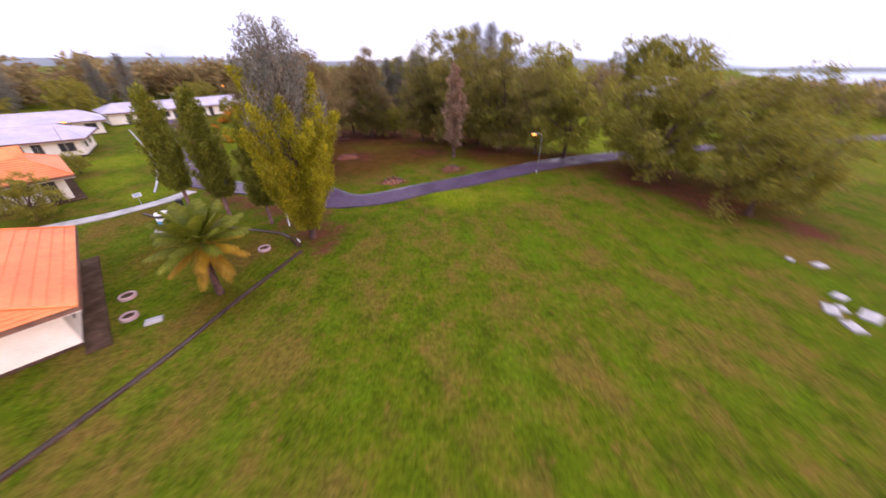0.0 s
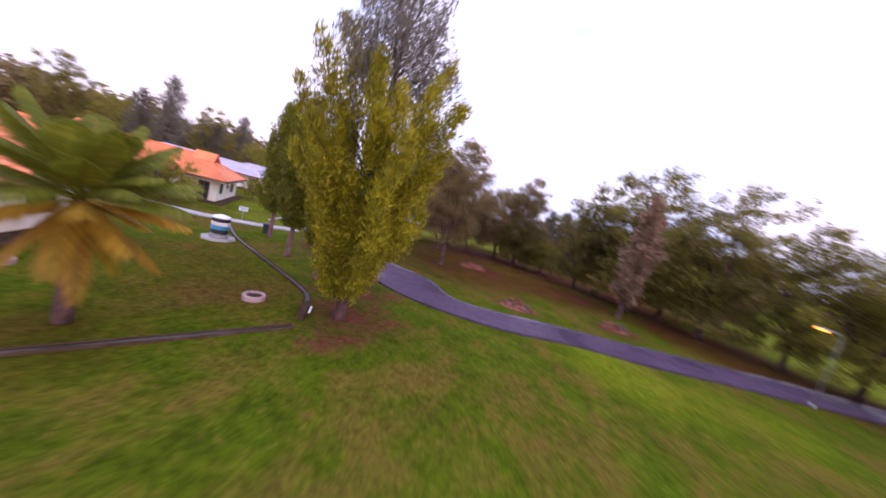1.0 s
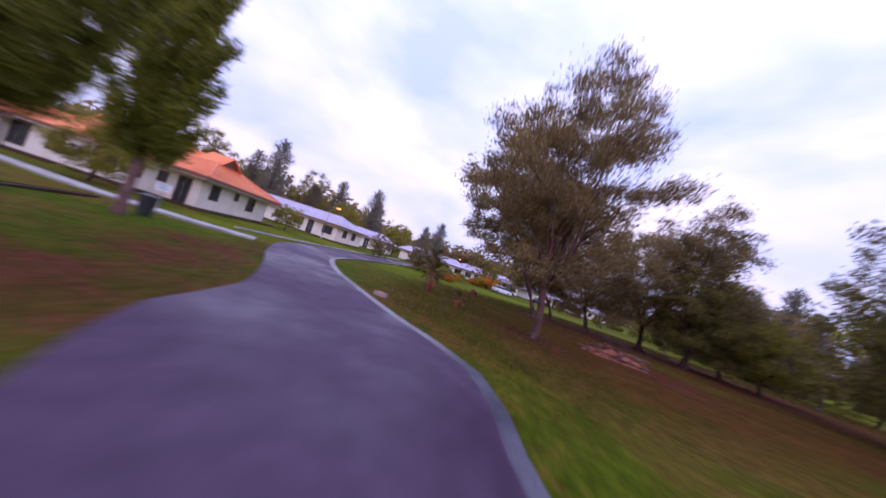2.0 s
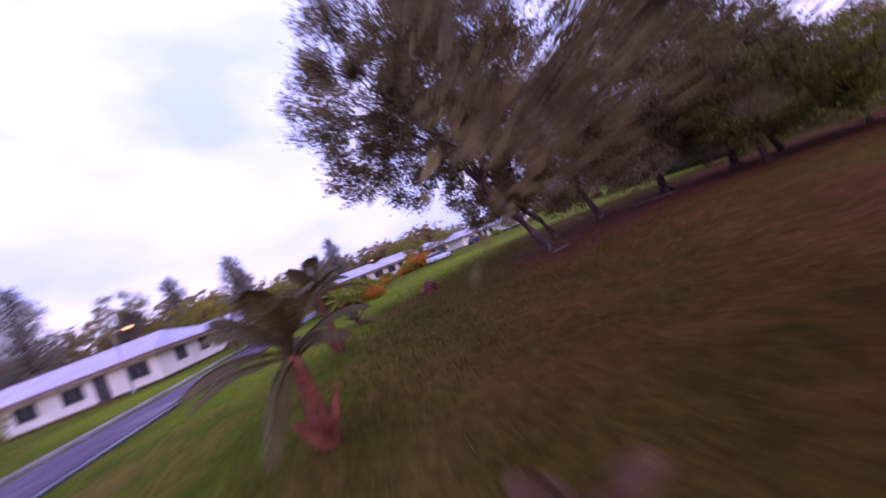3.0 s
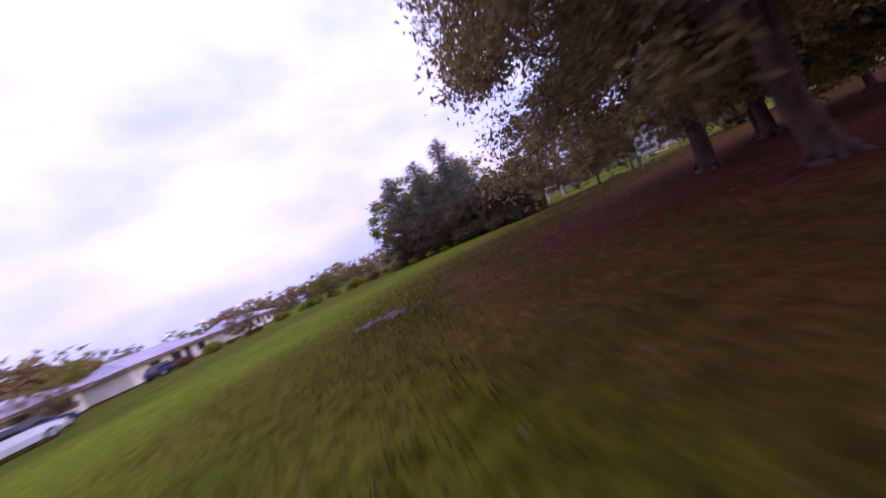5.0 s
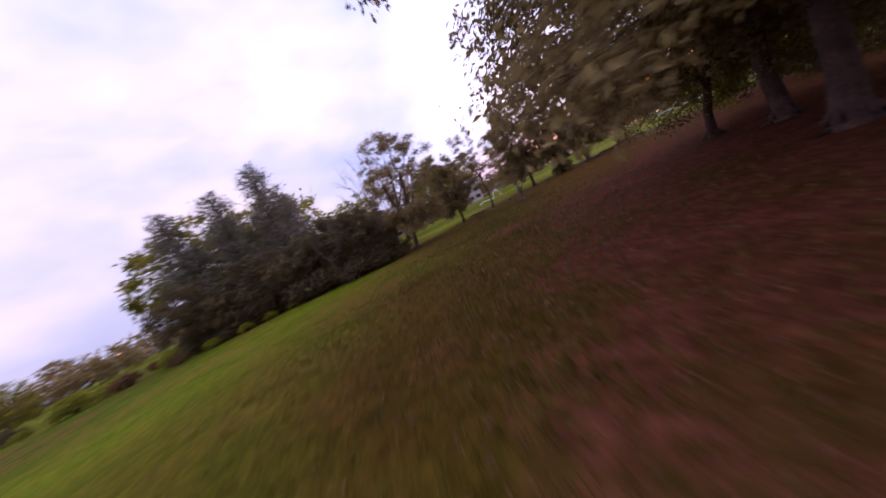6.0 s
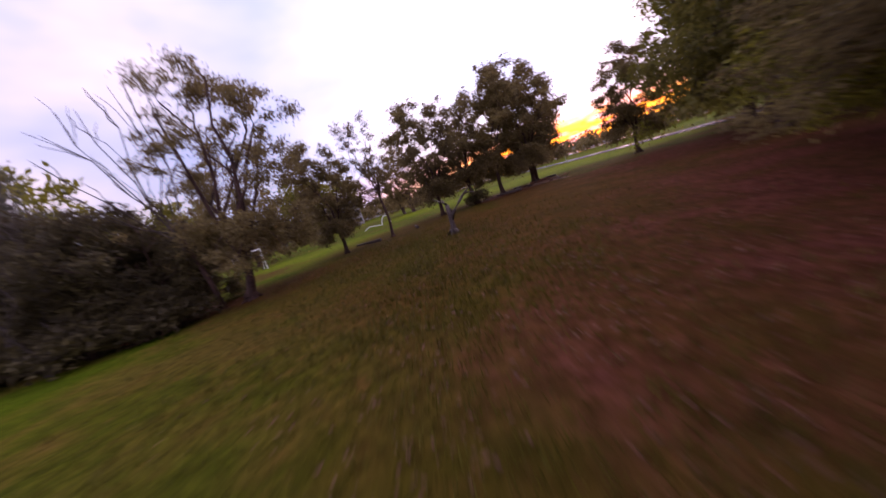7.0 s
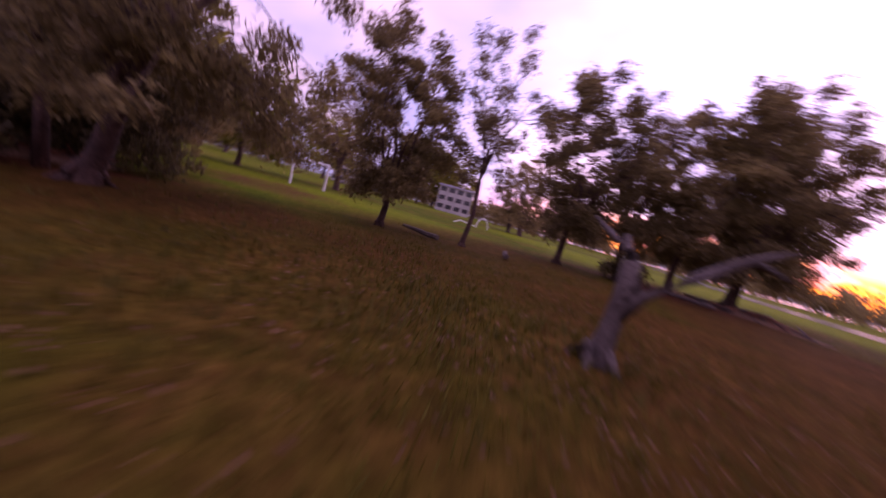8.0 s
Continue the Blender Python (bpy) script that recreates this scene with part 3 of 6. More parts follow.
# ---- trees ----
def leaf_cloud(s, centre, radius, count, size, rng, flat=0.75, long=1.6, droop=0.0):
    """Small folded leaf clumps scattered through a ragged ball."""
    c = Vector(centre)
    for _ in range(count):
        while True:
            d = Vector((rng.uniform(-1, 1), rng.uniform(-1, 1), rng.uniform(-1, 1)))
            if 0.02 < d.length < 1:
                break
        d = d.normalized() * d.length ** 0.9
        p = c + Vector((d.x * radius, d.y * radius, d.z * radius * flat))
        a = Vector((rng.uniform(-1, 1), rng.uniform(-1, 1), rng.uniform(-0.7, 0.5) - droop)).normalized()
        b = a.cross(Vector((rng.uniform(-1, 1), rng.uniform(-1, 1), rng.uniform(-1, 1)))).normalized()
        k = size * rng.uniform(0.6, 1.4)
        n = len(s.v)
        s.v.extend((tuple(p - b * k * 0.42), tuple(p + b * k * 0.42), tuple(p + a * k * long)))
        s.f.append((n, n + 1, n + 2))


def bough(s, a, b, r0, r1, rng, sides=5, sag=0.12):
    """A bent, tapering bough from a to b."""
    a, b = Vector(a), Vector(b)
    n = 4
    L = (b - a).length
    off = [Vector((rng.uniform(-1, 1), rng.uniform(-1, 1), rng.uniform(-0.4, 0.8))) * L * 0.07 for _ in range(n + 1)]
    pts = [a.lerp(b, i / n) + (off[i] if 0 < i < n else Vector()) + Vector((0, 0, L * sag * math.sin(math.pi * i / n))) for i in range(n + 1)]
    s.tube(pts, [r0 + (r1 - r0) * i / n for i in range(n + 1)], sides, cap=False)
    return pts


def sprig(crown, wood, p, size, count, leaf, rng, out):
    """A spray of thin twigs from p, each carrying its own tuft of leaves."""
    twigs = rng.choice((5, 6, 7, 8))
    for _ in range(twigs):
        d = (out * 0.5 + Vector((rng.uniform(-1, 1), rng.uniform(-1, 1), rng.uniform(-0.7, 0.7)))).normalized()
        tip = p + d * size * rng.uniform(0.5, 1.15) - Vector((0, 0, size * rng.uniform(0.0, 0.2)))
        if leaf < 0.09:
            wood.tube([p, tip], [0.013, 0.004], 3, cap=False)
        spread = size * rng.uniform(0.14, 0.24)
        for _ in range(int(count / twigs * rng.uniform(0.5, 1.5))):
            q = p.lerp(tip, 0.25 + 0.8 * rng.random() ** 0.7) + Vector((rng.gauss(0, 1), rng.gauss(0, 1), rng.gauss(0, 0.75))) * spread
            a = (d * 0.6 + Vector((rng.uniform(-1, 1), rng.uniform(-1, 1), rng.uniform(-1.2, 0.5)))).normalized()
            b = a.cross(Vector((rng.uniform(-1, 1), rng.uniform(-1, 1), rng.uniform(-1, 1)))).normalized()
            k = leaf * rng.uniform(0.6, 1.4)
            n = len(crown.v)
            mid, lift = q + a * k * 0.9, a.cross(b) * k * 0.2
            crown.v.extend((tuple(q), tuple(mid + b * k * 0.42 + lift), tuple(q + a * k * 1.8), tuple(mid - b * k * 0.42 + lift)))
            crown.f.append((n, n + 1, n + 2))
            crown.f.append((n, n + 2, n + 3))


def broad_tree(seed, height, rad, low, leaves=7000, leaf=0.17, mat=None, stems=1, lean=(0.0, 0.0), clumps=46, fork=0.2, airy=0.0, girth=0.024, shift=(0.0, 0.0), thick=1.0):
    """A spreading tree: forked trunk, limbs, and a ragged crown between low and height."""
    rng = random.Random(seed)
    root = thing("broadleaf_tree", "", "tree")
    wood, crown = Shape(), Shape()
    forks = []
    for k in range(stems):
        w = rng.uniform(0, 6.28) if stems == 1 else 6.28 * k / stems + 0.6
        off = Vector((math.cos(w), math.sin(w), 0)) * (0.30 if stems > 1 else 0)
        top = Vector((lean[0] + off.x * 2.2, lean[1] + off.y * 2.2, height * fork * rng.uniform(0.9, 1.15)))
        r0 = girth * height * (0.8 if stems > 1 else 1.0)
        wood.tube([off + Vector((0, 0, -0.2)), off * 1.1 + Vector((lean[0] * 0.1, lean[1] * 0.1, 0.3)), off.lerp(top, 0.55) + Vector((rng.uniform(-0.1, 0.1), rng.uniform(-0.1, 0.1), 0)), top],
                  [r0 * 1.55, r0 * 1.08, r0 * 0.92, r0 * 0.82], 9, cap=False)
        for i in range(5 if stems == 1 else 3):
            a = w + 6.28 * i / (5 if stems == 1 else 3) + rng.uniform(-0.5, 0.5)
            e = Vector((lean[0] * 1.6 + shift[0] * 0.7 + math.cos(a) * rad * rng.uniform(0.3, 0.6), lean[1] * 1.6 + shift[1] * 0.7 + math.sin(a) * rad * rng.uniform(0.3, 0.6), low + (height - low) * rng.uniform(0.4, 0.72)))
            forks.extend(bough(wood, top, e, r0 * 0.55, r0 * 0.22, rng, 6)[1:])
    mid, half = (low + height) / 2, (height - low) / 2
    phase = rng.uniform(0, 9)
    spots = []
    for i in range(clumps):
        u = (i + 0.5) / clumps
        cz = 1 - 2 * u
        a = i * 2.39996 + rng.uniform(-0.3, 0.3)
        ring = math.sqrt(max(0.0, 1 - cz * cz))
        if cz < 0:
            ring = max(ring, 0.55) * 0.95
        k = rng.uniform(0.68, 1.0) if rng.random() < 0.78 else rng.uniform(0.25, 0.6)
        k *= 1 + 0.35 * noise.noise((math.cos(a) * 1.3 + phase, math.sin(a) * 1.3, cz * 1.5))
        spots.append(Vector((lean[0] * 1.4 + shift[0] + math.cos(a) * ring * rad * k, lean[1] * 1.4 + shift[1] + math.sin(a) * ring * rad * k, mid + cz * half * min(1.05, k + 0.12))))
    per = leaves // clumps
    for p in spots:
        q = min(forks, key=lambda f: (f - p).length + max(0.0, f.z - p.z) * 0.6)
        bough(wood, q, p, 0.012 * height * 0.35, 0.012, rng, 4, 0.05)
        size = rad * rng.uniform(0.15, 0.27)
        n = int(per * (rng.uniform(0.6, 1.4) * (1 - airy * rng.random()) if p.z > mid else rng.uniform(0.7, 1.25) * thick))
        out = (p - Vector((lean[0], lean[1], mid))).normalized()
        sprig(crown, wood, p, size, n, leaf, rng, out)
        sprig(crown, wood, q.lerp(p, 0.6), size * 0.7, n // 4, leaf, rng, out)
    part("trunk", wood, M_BARK, root, "forked grey-brown trunk and limbs", smooth=True)
    part("crown", crown, mat or M_LEAF, root)
    return root


def pad_of_leaves(s, centre, radius, count, leaf, rng, flat=0.7, long=1.7, droop=0.35, folded=True):
    """A soft-edged tuft of leaves, thick at the heart and ragged outside."""
    c = Vector(centre)
    for _ in range(count):
        p = c + Vector((rng.gauss(0, 0.46), rng.gauss(0, 0.46), rng.gauss(0, 0.46) * flat)) * radius
        a = ((p - c) / radius * 0.5 + Vector((rng.uniform(-1, 1), rng.uniform(-1, 1), rng.uniform(-0.8, 0.6) - droop))).normalized()
        b = a.cross(Vector((rng.uniform(-1, 1), rng.uniform(-1, 1), rng.uniform(-1, 1)))).normalized()
        k = leaf * rng.uniform(0.6, 1.4)
        n = len(s.v)
        if not folded:
            s.v.extend((tuple(p - b * k * 0.42), tuple(p + b * k * 0.42), tuple(p + a * k * long)))
            s.f.append((n, n + 1, n + 2))
            continue
        mid, lift = p + a * k * long * 0.5, a.cross(b) * k * 0.2
        s.v.extend((tuple(p), tuple(mid + b * k * 0.42 + lift), tuple(p + a * k * long), tuple(mid - b * k * 0.42 + lift)))
        s.f.append((n, n + 1, n + 2))
        s.f.append((n, n + 2, n + 3))


def crown_tree(seed, height, rad, low, clumps, pad, per, leaf, mat=None, lean=(0.0, 0.0), fork=2.2, girth=0.2, shift=(0.0, 0.0), limbs=6, stems=1, gaps=0.15, rise=0.35, skirt=0.0, core=0.0, folded=True):
    """A tree with long visible limbs that carry separate tufts of leaves, with sky between them.
    fork: metres to the first fork; low, height: the crown's bottom and top; skirt: share of tufts that hang round the foot of the crown."""
    rng = random.Random(seed)
    root = thing("broadleaf_tree", "", "tree")
    wood, crown = Shape(), Shape()
    mid, half = (low + height) / 2, (height - low) / 2
    heart = Vector((lean[0] + shift[0], lean[1] + shift[1], mid))
    nodes = []
    for k in range(stems):
        w = rng.uniform(0, 6.28) if stems == 1 else 6.28 * k / stems + 0.6
        off = Vector((math.cos(w), math.sin(w), 0)) * (0.9 * girth if stems > 1 else 0)
        top = Vector((lean[0] + off.x * 3, lean[1] + off.y * 3, fork * rng.uniform(0.9, 1.15)))
        bend = off.lerp(top, 0.5) + Vector((rng.uniform(-0.12, 0.12) - lean[0] * 0.08, rng.uniform(-0.12, 0.12) - lean[1] * 0.08, 0))
        wood.tube([off + Vector((0, 0, -0.2)), off + Vector((lean[0] * 0.05, lean[1] * 0.05, 0.22)), off.lerp(bend, 0.5), bend, bend.lerp(top, 0.6), top],
                  [girth * 1.6, girth * 1.1, girth * 0.97, girth * 0.9, girth * 0.86, girth * 0.8], 10, cap=False)
        for i in range(6):
            u = w + 1.05 * i + 0.3 * math.sin(3.0 * i + seed)
            far = girth * (2.2 + 0.7 * math.sin(2.0 * i + seed))
            c, d = math.cos(u), math.sin(u)
            wood.tube([off + Vector((c * girth * 0.5, d * girth * 0.5, girth * 1.7)), off + Vector((c * girth * 1.3, d * girth * 1.3, girth * 0.5)), off + Vector((c * far * 0.6, d * far * 0.6, 0.02)), off + Vector((c * far, d * far, -0.07))],
                      [girth * 0.35, girth * 0.42, girth * 0.3, girth * 0.12], 6)
        for i in range(limbs if stems == 1 else max(3, limbs // stems + 1)):
            a = w + 2.4 * i + rng.uniform(-0.35, 0.35)
            reach = rad * rng.uniform(0.45, 0.72)
            tip = Vector((heart.x + math.cos(a) * reach, heart.y + math.sin(a) * reach, low + (height - low) * rng.uniform(rise, 0.8)))
            pts = bough(wood, top, tip, girth * 0.52, girth * 0.16, rng, 6, 0.06)
            nodes.extend(pts[1:])
            for j in (2, 3):
                d = (tip - top).normalized() + Vector((rng.uniform(-0.8, 0.8), rng.uniform(-0.8, 0.8), rng.uniform(-0.1, 0.9)))
                side = bough(wood, pts[j], pts[j] + d.normalized() * rad * rng.uniform(0.3, 0.5), girth * 0.24, girth * 0.08, rng, 5, 0.04)
                nodes.extend(side[2:])
    phase = rng.uniform(0, 9)
    for i in range(clumps):
        cz = 1 - 2 * (i + 0.5) / clumps
        a = i * 2.39996 + rng.uniform(-0.4, 0.4)
        ring = math.sqrt(max(0.0, 1 - cz * cz))
        if cz < 0:
            ring = max(ring, 0.6)
        lump = noise.noise((math.cos(a) * ring * 1.6 + phase, math.sin(a) * ring * 1.6, cz * 1.8))
        if lump < -0.35 + gaps and rng.random() < 0.75:
            continue
        k = (rng.uniform(0.7, 1.0) if rng.random() < 0.72 - core else rng.uniform(0.2, 0.65)) * (1 + 0.4 * lump)
        p = heart + Vector((math.cos(a) * ring * rad * k, math.sin(a) * ring * rad * k, cz * half * min(1.08, k + 0.14)))
        if rng.random() < skirt:
            p.z = low + (height - low) * rng.uniform(0.0, 0.22)
        q = min(nodes, key=lambda f: (f - p).length + max(0.0, f.z - p.z) * 0.5)
        pts = bough(wood, q, p, max(0.02, girth * 0.1), 0.010, rng, 4, 0.04)
        size = pad * rng.uniform(0.65, 1.35)
        n = int(per * (size / pad) ** 2)
        pad_of_leaves(crown, p, size, n, leaf, rng, folded=folded)
        if (p - q).length > pad * 1.3:
            pad_of_leaves(crown, pts[2] + Vector((rng.uniform(-1, 1), rng.uniform(-1, 1), rng.uniform(-0.3, 0.8))) * pad * 0.5, size * 0.7, n // 2, leaf, rng, folded=folded)
        for _ in range(3):
            d = Vector((rng.uniform(-1, 1), rng.uniform(-1, 1), rng.uniform(-0.4, 1.0))).normalized()
            tip = p + d * size * rng.uniform(0.8, 1.3)
            wood.tube([p, tip], [0.012, 0.004], 3, cap=False)
            pad_of_leaves(crown, tip, size * 0.32, n // 14, leaf, rng, folded=folded)
    part("trunk", wood, M_BARK, root, "forked grey-brown trunk and limbs", smooth=True)
    part("crown", crown, mat or M_LEAF, root)
    return root


def feather_tree(seed, height, leaves=5200, mat=None, wide=0.17, bare=0.10, needle=0.30, whip=1.0, spire=1.0, fan=1.0, sides=44):
    """A casuarina or cypress: one straight stem, upswept boughs of fine drooping sprays."""
    rng = random.Random(seed)
    root = thing("casuarina_tree", "", "tree")
    wood = Shape()
    pts = [Vector((0, 0, -0.15)), Vector((0.05, 0, 0.3))]
    for i in range(1, 9):
        pts.append(Vector((rng.uniform(-1, 1) * 0.012 * height, rng.uniform(-1, 1) * 0.012 * height, height * i / 8.3)))
    r0 = 0.016 * height + 0.05
    wood.tube(pts, [r0 * 1.4] + [max(0.015, r0 * (1 - i / 9.4)) for i in range(len(pts) - 1)], 8, cap=False)
    sprays = []
    for i in range(sides):
        u = bare + (0.97 - bare) * (i + rng.random()) / sides
        z = height * u
        shape_u = (u - bare) / (1 - bare)
        reach = height * wide * (min(1.0, 0.55 + shape_u * 1.6) * (1 - shape_u) ** 0.62 * spire + 0.05) * rng.uniform(0.55, 1.3)
        w = i * 2.4 + rng.uniform(-0.5, 0.5)
        q = Vector((math.cos(w), math.sin(w), 0))
        stem = Vector((0, 0, z))
        tip = stem + q * reach + Vector((0, 0, reach * rng.uniform(0.45, 0.95) * fan))
        mid = (stem + tip) / 2 + Vector((0, 0, -0.06 * reach))
        wood.tube([stem, mid, tip], [0.03 + 0.003 * height * (1 - u), 0.022, 0.01], 4, cap=False)
        sprays.append((stem, mid, tip, reach))
    part("trunk", wood, M_BARK, root, "straight brown trunk with upswept boughs", smooth=True)
    crown = Shape()
    total = sum(r for *_, r in sprays)
    for stem, mid, tip, reach in sprays:
        for _ in range(int(leaves * reach / total)):
            t = rng.random() ** 0.7
            p = stem.lerp(tip, t) + Vector((rng.gauss(0, 1), rng.gauss(0, 1), rng.gauss(0, 1))) * reach * 0.16
            a = ((tip - stem).normalized() * 0.7 + Vector((rng.uniform(-1, 1), rng.uniform(-1, 1), rng.uniform(-0.9, 0.7)))).normalized()
            b = a.cross(Vector((rng.uniform(-1, 1), rng.uniform(-1, 1), rng.uniform(-1, 1)))).normalized()
            k = needle * rng.uniform(0.6, 1.5)
            n = len(crown.v)
            crown.v.extend((tuple(p), tuple(p + a * k * 0.5 + b * k * 0.16 * whip), tuple(p + a * k * 1.4 - Vector((0, 0, 0.15 * k))), tuple(p + a * k * 0.5 - b * k * 0.16 * whip)))
            crown.f.append((n, n + 1, n + 2))
            crown.f.append((n, n + 2, n + 3))
    part("crown", crown, mat or M_NEEDLE, root)
    return root


def put(ob, x, y, turn=0.0, size=1.0, z=0.0, label=""):
    """Sets a thing down in the plan."""
    ob.matrix_basis = pose(x, y, z, 0, 0, turn) @ Matrix.Scale(size, 4)
    if label:
        tagged(ob, label)
    return ob


def again(ob, x, y, turn=0.0, size=1.0, label=""):
    """One more of a kind, turned and scaled."""
    return put(copy_thing(ob, pose(x, y, 0, 0, 0, turn)), x, y, turn, size, 0.0, label)


def frond(s, base, yaw, rise, length, width, rng, sag=1.0, pairs=38, blade=0.033):
    """A palm leaf: an arched rib with leaflets on both sides."""
    q = Vector((math.cos(yaw), math.sin(yaw), 0))
    side = Vector((-q.y, q.x, 0))
    rib = []
    for i in range(9):
        t = i / 8
        rib.append(Vector(base) + q * length * (t * math.cos(rise) * (1 - 0.12 * t)) + Vector((0, 0, length * (math.sin(rise) * t - 0.55 * sag * t * t))))
    s.tube(rib, [0.035 * (1 - 0.85 * i / 8) for i in range(9)], 4, cap=False)
    for i in range(pairs):
        t = 0.14 + 0.85 * i / pairs
        a = t * 8
        k = min(int(a), 7)
        p = rib[k].lerp(rib[k + 1], a - k)
        d = (rib[k + 1] - rib[k]).normalized()
        w = width * math.sin(math.pi * (0.12 + 0.85 * t)) ** 0.6 * rng.uniform(0.85, 1.1)
        for sg in (1, -1):
            out = (side * sg * 0.8 + d * 0.75 + Vector((0, 0, -0.25 - 0.45 * t))).normalized()
            e = p + out * w
            h = d * blade * max(0.5, w)
            m = p.lerp(e, 0.5) + Vector((0, 0, 0.05 * w))
            s.face(p - h * 0.6, m - h, e, m + h, p + h * 0.6)


def palm(seed, trunk, fronds, length, name="coconut_palm", category="palm tree", width=0.62, old=0.3, girth=0.16, leafy=None, bark=None, note="ringed grey trunk", lowest=-0.55, sag=0.75, blade=0.033, spring=0.85):
    rng = random.Random(seed)
    root = thing(name, "", category)
    stem = Shape()
    n = max(4, int(trunk * 3))
    stem.tube([(0.06 * trunk * (i / n) ** 2, 0, trunk * i / n - (0.15 if i == 0 else 0)) for i in range(n + 1)],
              [girth * (1.35 - 0.5 * i / n) * (1.06 if i % 2 else 0.97) for i in range(n + 1)], 9, cap=True)
    part("trunk", stem, bark or M_BARK, root, note, smooth=True)
    top = Vector((0.06 * trunk, 0, trunk - 0.1))
    for i in range(fronds):
        u = i / fronds
        aged = u < old
        rise = lowest + (1.3 - lowest) * u ** spring + rng.uniform(-0.12, 0.12)
        s = Shape()
        frond(s, top + Vector((0, 0, 0.25 * u)), i * 2.4 + rng.uniform(-0.2, 0.2), min(rise, 1.4), length * rng.uniform(0.85, 1.1) * (0.8 if aged else 1.0), width * length / 3.0, rng, sag if not aged else 0.3, blade=blade)
        part("frond", s, M_PALM_OLD if aged else leafy or M_PALM, root, "yellowed hanging frond" if aged else "")
    return root


# tall conifer by the drain corner, and the clipped row beside the lane
def tall_conifer():
    """A spindle of many upswept plumes: yellow-green and dense below, grey and thin above."""
    rng = random.Random(5)
    root = thing("conifer_tree", "tall yellow-green conifer with a feathery grey top", "tree")
    wood, skirt, top = Shape(), Shape(), Shape()
    wood.tube([(0, 0, -0.2), (0.02, 0, 0.4), (0.05, 0.05, 4), (-0.05, 0.1, 8), (0.0, 0.0, 11.5), (0.05, 0, 14.6)], [0.36, 0.25, 0.21, 0.15, 0.09, 0.02], 9)
    for k in range(120):
        z = 2.3 + 12.5 * (k + rng.random()) / 120
        if z < 8:
            wide = 0.4 + 3.6 * ((z - 2.3) / 5.7) ** 0.8
        else:
            wide = 4.0 * max(0.0, 1 - (z - 8) / 7.2) ** 0.5
        a = k * 2.39996 + rng.uniform(-0.3, 0.3)
        r = wide * (rng.uniform(0.72, 1.02) if rng.random() < 0.7 else rng.uniform(0.2, 0.7))
        tip = Vector((math.cos(a) * r, math.sin(a) * r, z))
        drop = rng.uniform(1.3, 3.2)
        foot = Vector((math.cos(a) * r * 0.55, math.sin(a) * r * 0.55, max(1.3, z - drop)))
        bough(wood, (0, 0, max(0.5, foot.z - 0.9)), foot, 0.045, 0.025, rng, 4, -0.04)
        bough(wood, foot, tip, 0.025, 0.008, rng, 4, 0.0)
        grey = z > 10.6 + rng.uniform(-1.6, 1.6)
        for j in range(13):
            t = j / 12
            p = foot.lerp(tip, t) + Vector((rng.gauss(0, 0.07), rng.gauss(0, 0.07), 0))
            swell = (0.20 + 0.36 * math.sin(math.pi * (0.15 + 0.80 * t))) * rng.uniform(0.7, 1.3)
            if grey:
                leaf_cloud(top, p, swell * 1.1, 24, 0.062, rng, 1.3, 3.6, -0.9)
            else:
                leaf_cloud(skirt, p, swell * 0.86, 66, 0.070, rng, 1.4, 3.6, -0.8)
    part("trunk", wood, M_BARK, root, "straight brown trunk with upswept boughs", smooth=True)
    part("crown", top, M_NEEDLE, root, "thin grey-green feathery top")
    part("skirt", skirt, M_CONIFER, root, "dense yellow-green lower foliage")
    return put(root, -10.4, 22.9, 20)


tall_conifer()
def cypress():
    """A clipped-looking column of upright sprays on a bare lower trunk."""
    rng = random.Random(12)
    root = thing("cypress_tree", "dark green columnar cypress with a bare pinkish trunk", "tree", "cypress row by the lane")
    wood, s = Shape(), Shape()
    wood.tube([(0, 0, -0.15), (0, 0, 0.3), (0.04, 0.02, 2.5), (0, 0, 6), (0, 0, 10.4)], [0.26, 0.17, 0.14, 0.09, 0.02], 8)
    for k in range(64):
        z = 2.9 + 7.9 * (k + rng.random()) / 64
        wide = 1.6 * min(1.0, 0.62 + (z - 2.9) * 0.25) * max(0.22, 1 - max(0.0, (z - 3) / 8.2) ** 3.5) * rng.uniform(0.75, 1.2)
        a = k * 2.39996
        r = wide * rng.uniform(0.35, 1.12)
        tip = Vector((math.cos(a) * r, math.sin(a) * r, z))
        foot = Vector((math.cos(a) * r * 0.6, math.sin(a) * r * 0.6, max(2.3, z - 1.5)))
        bough(wood, (0, 0, foot.z - 0.4), tip, 0.03, 0.01, rng, 4, 0.0)
        for j in range(9):
            leaf_cloud(s, foot.lerp(tip, j / 8) + Vector((rng.gauss(0, 0.07), rng.gauss(0, 0.07), 0)), rng.uniform(0.14, 0.40), 54, 0.082, rng, 1.3, 2.8, -0.8)
    part("trunk", wood, M_PINKBARK, root, "bare pinkish lower trunk", smooth=True)
    part("crown", s, M_CYPRESS, root)
    return root


cyp = put(cypress(), -19.4, 26.7, 0, 1.0)
again(cyp, -24.3, 28.6, 80, 1.0)
again(cyp, -15.0, 25.5, 170, 0.85)

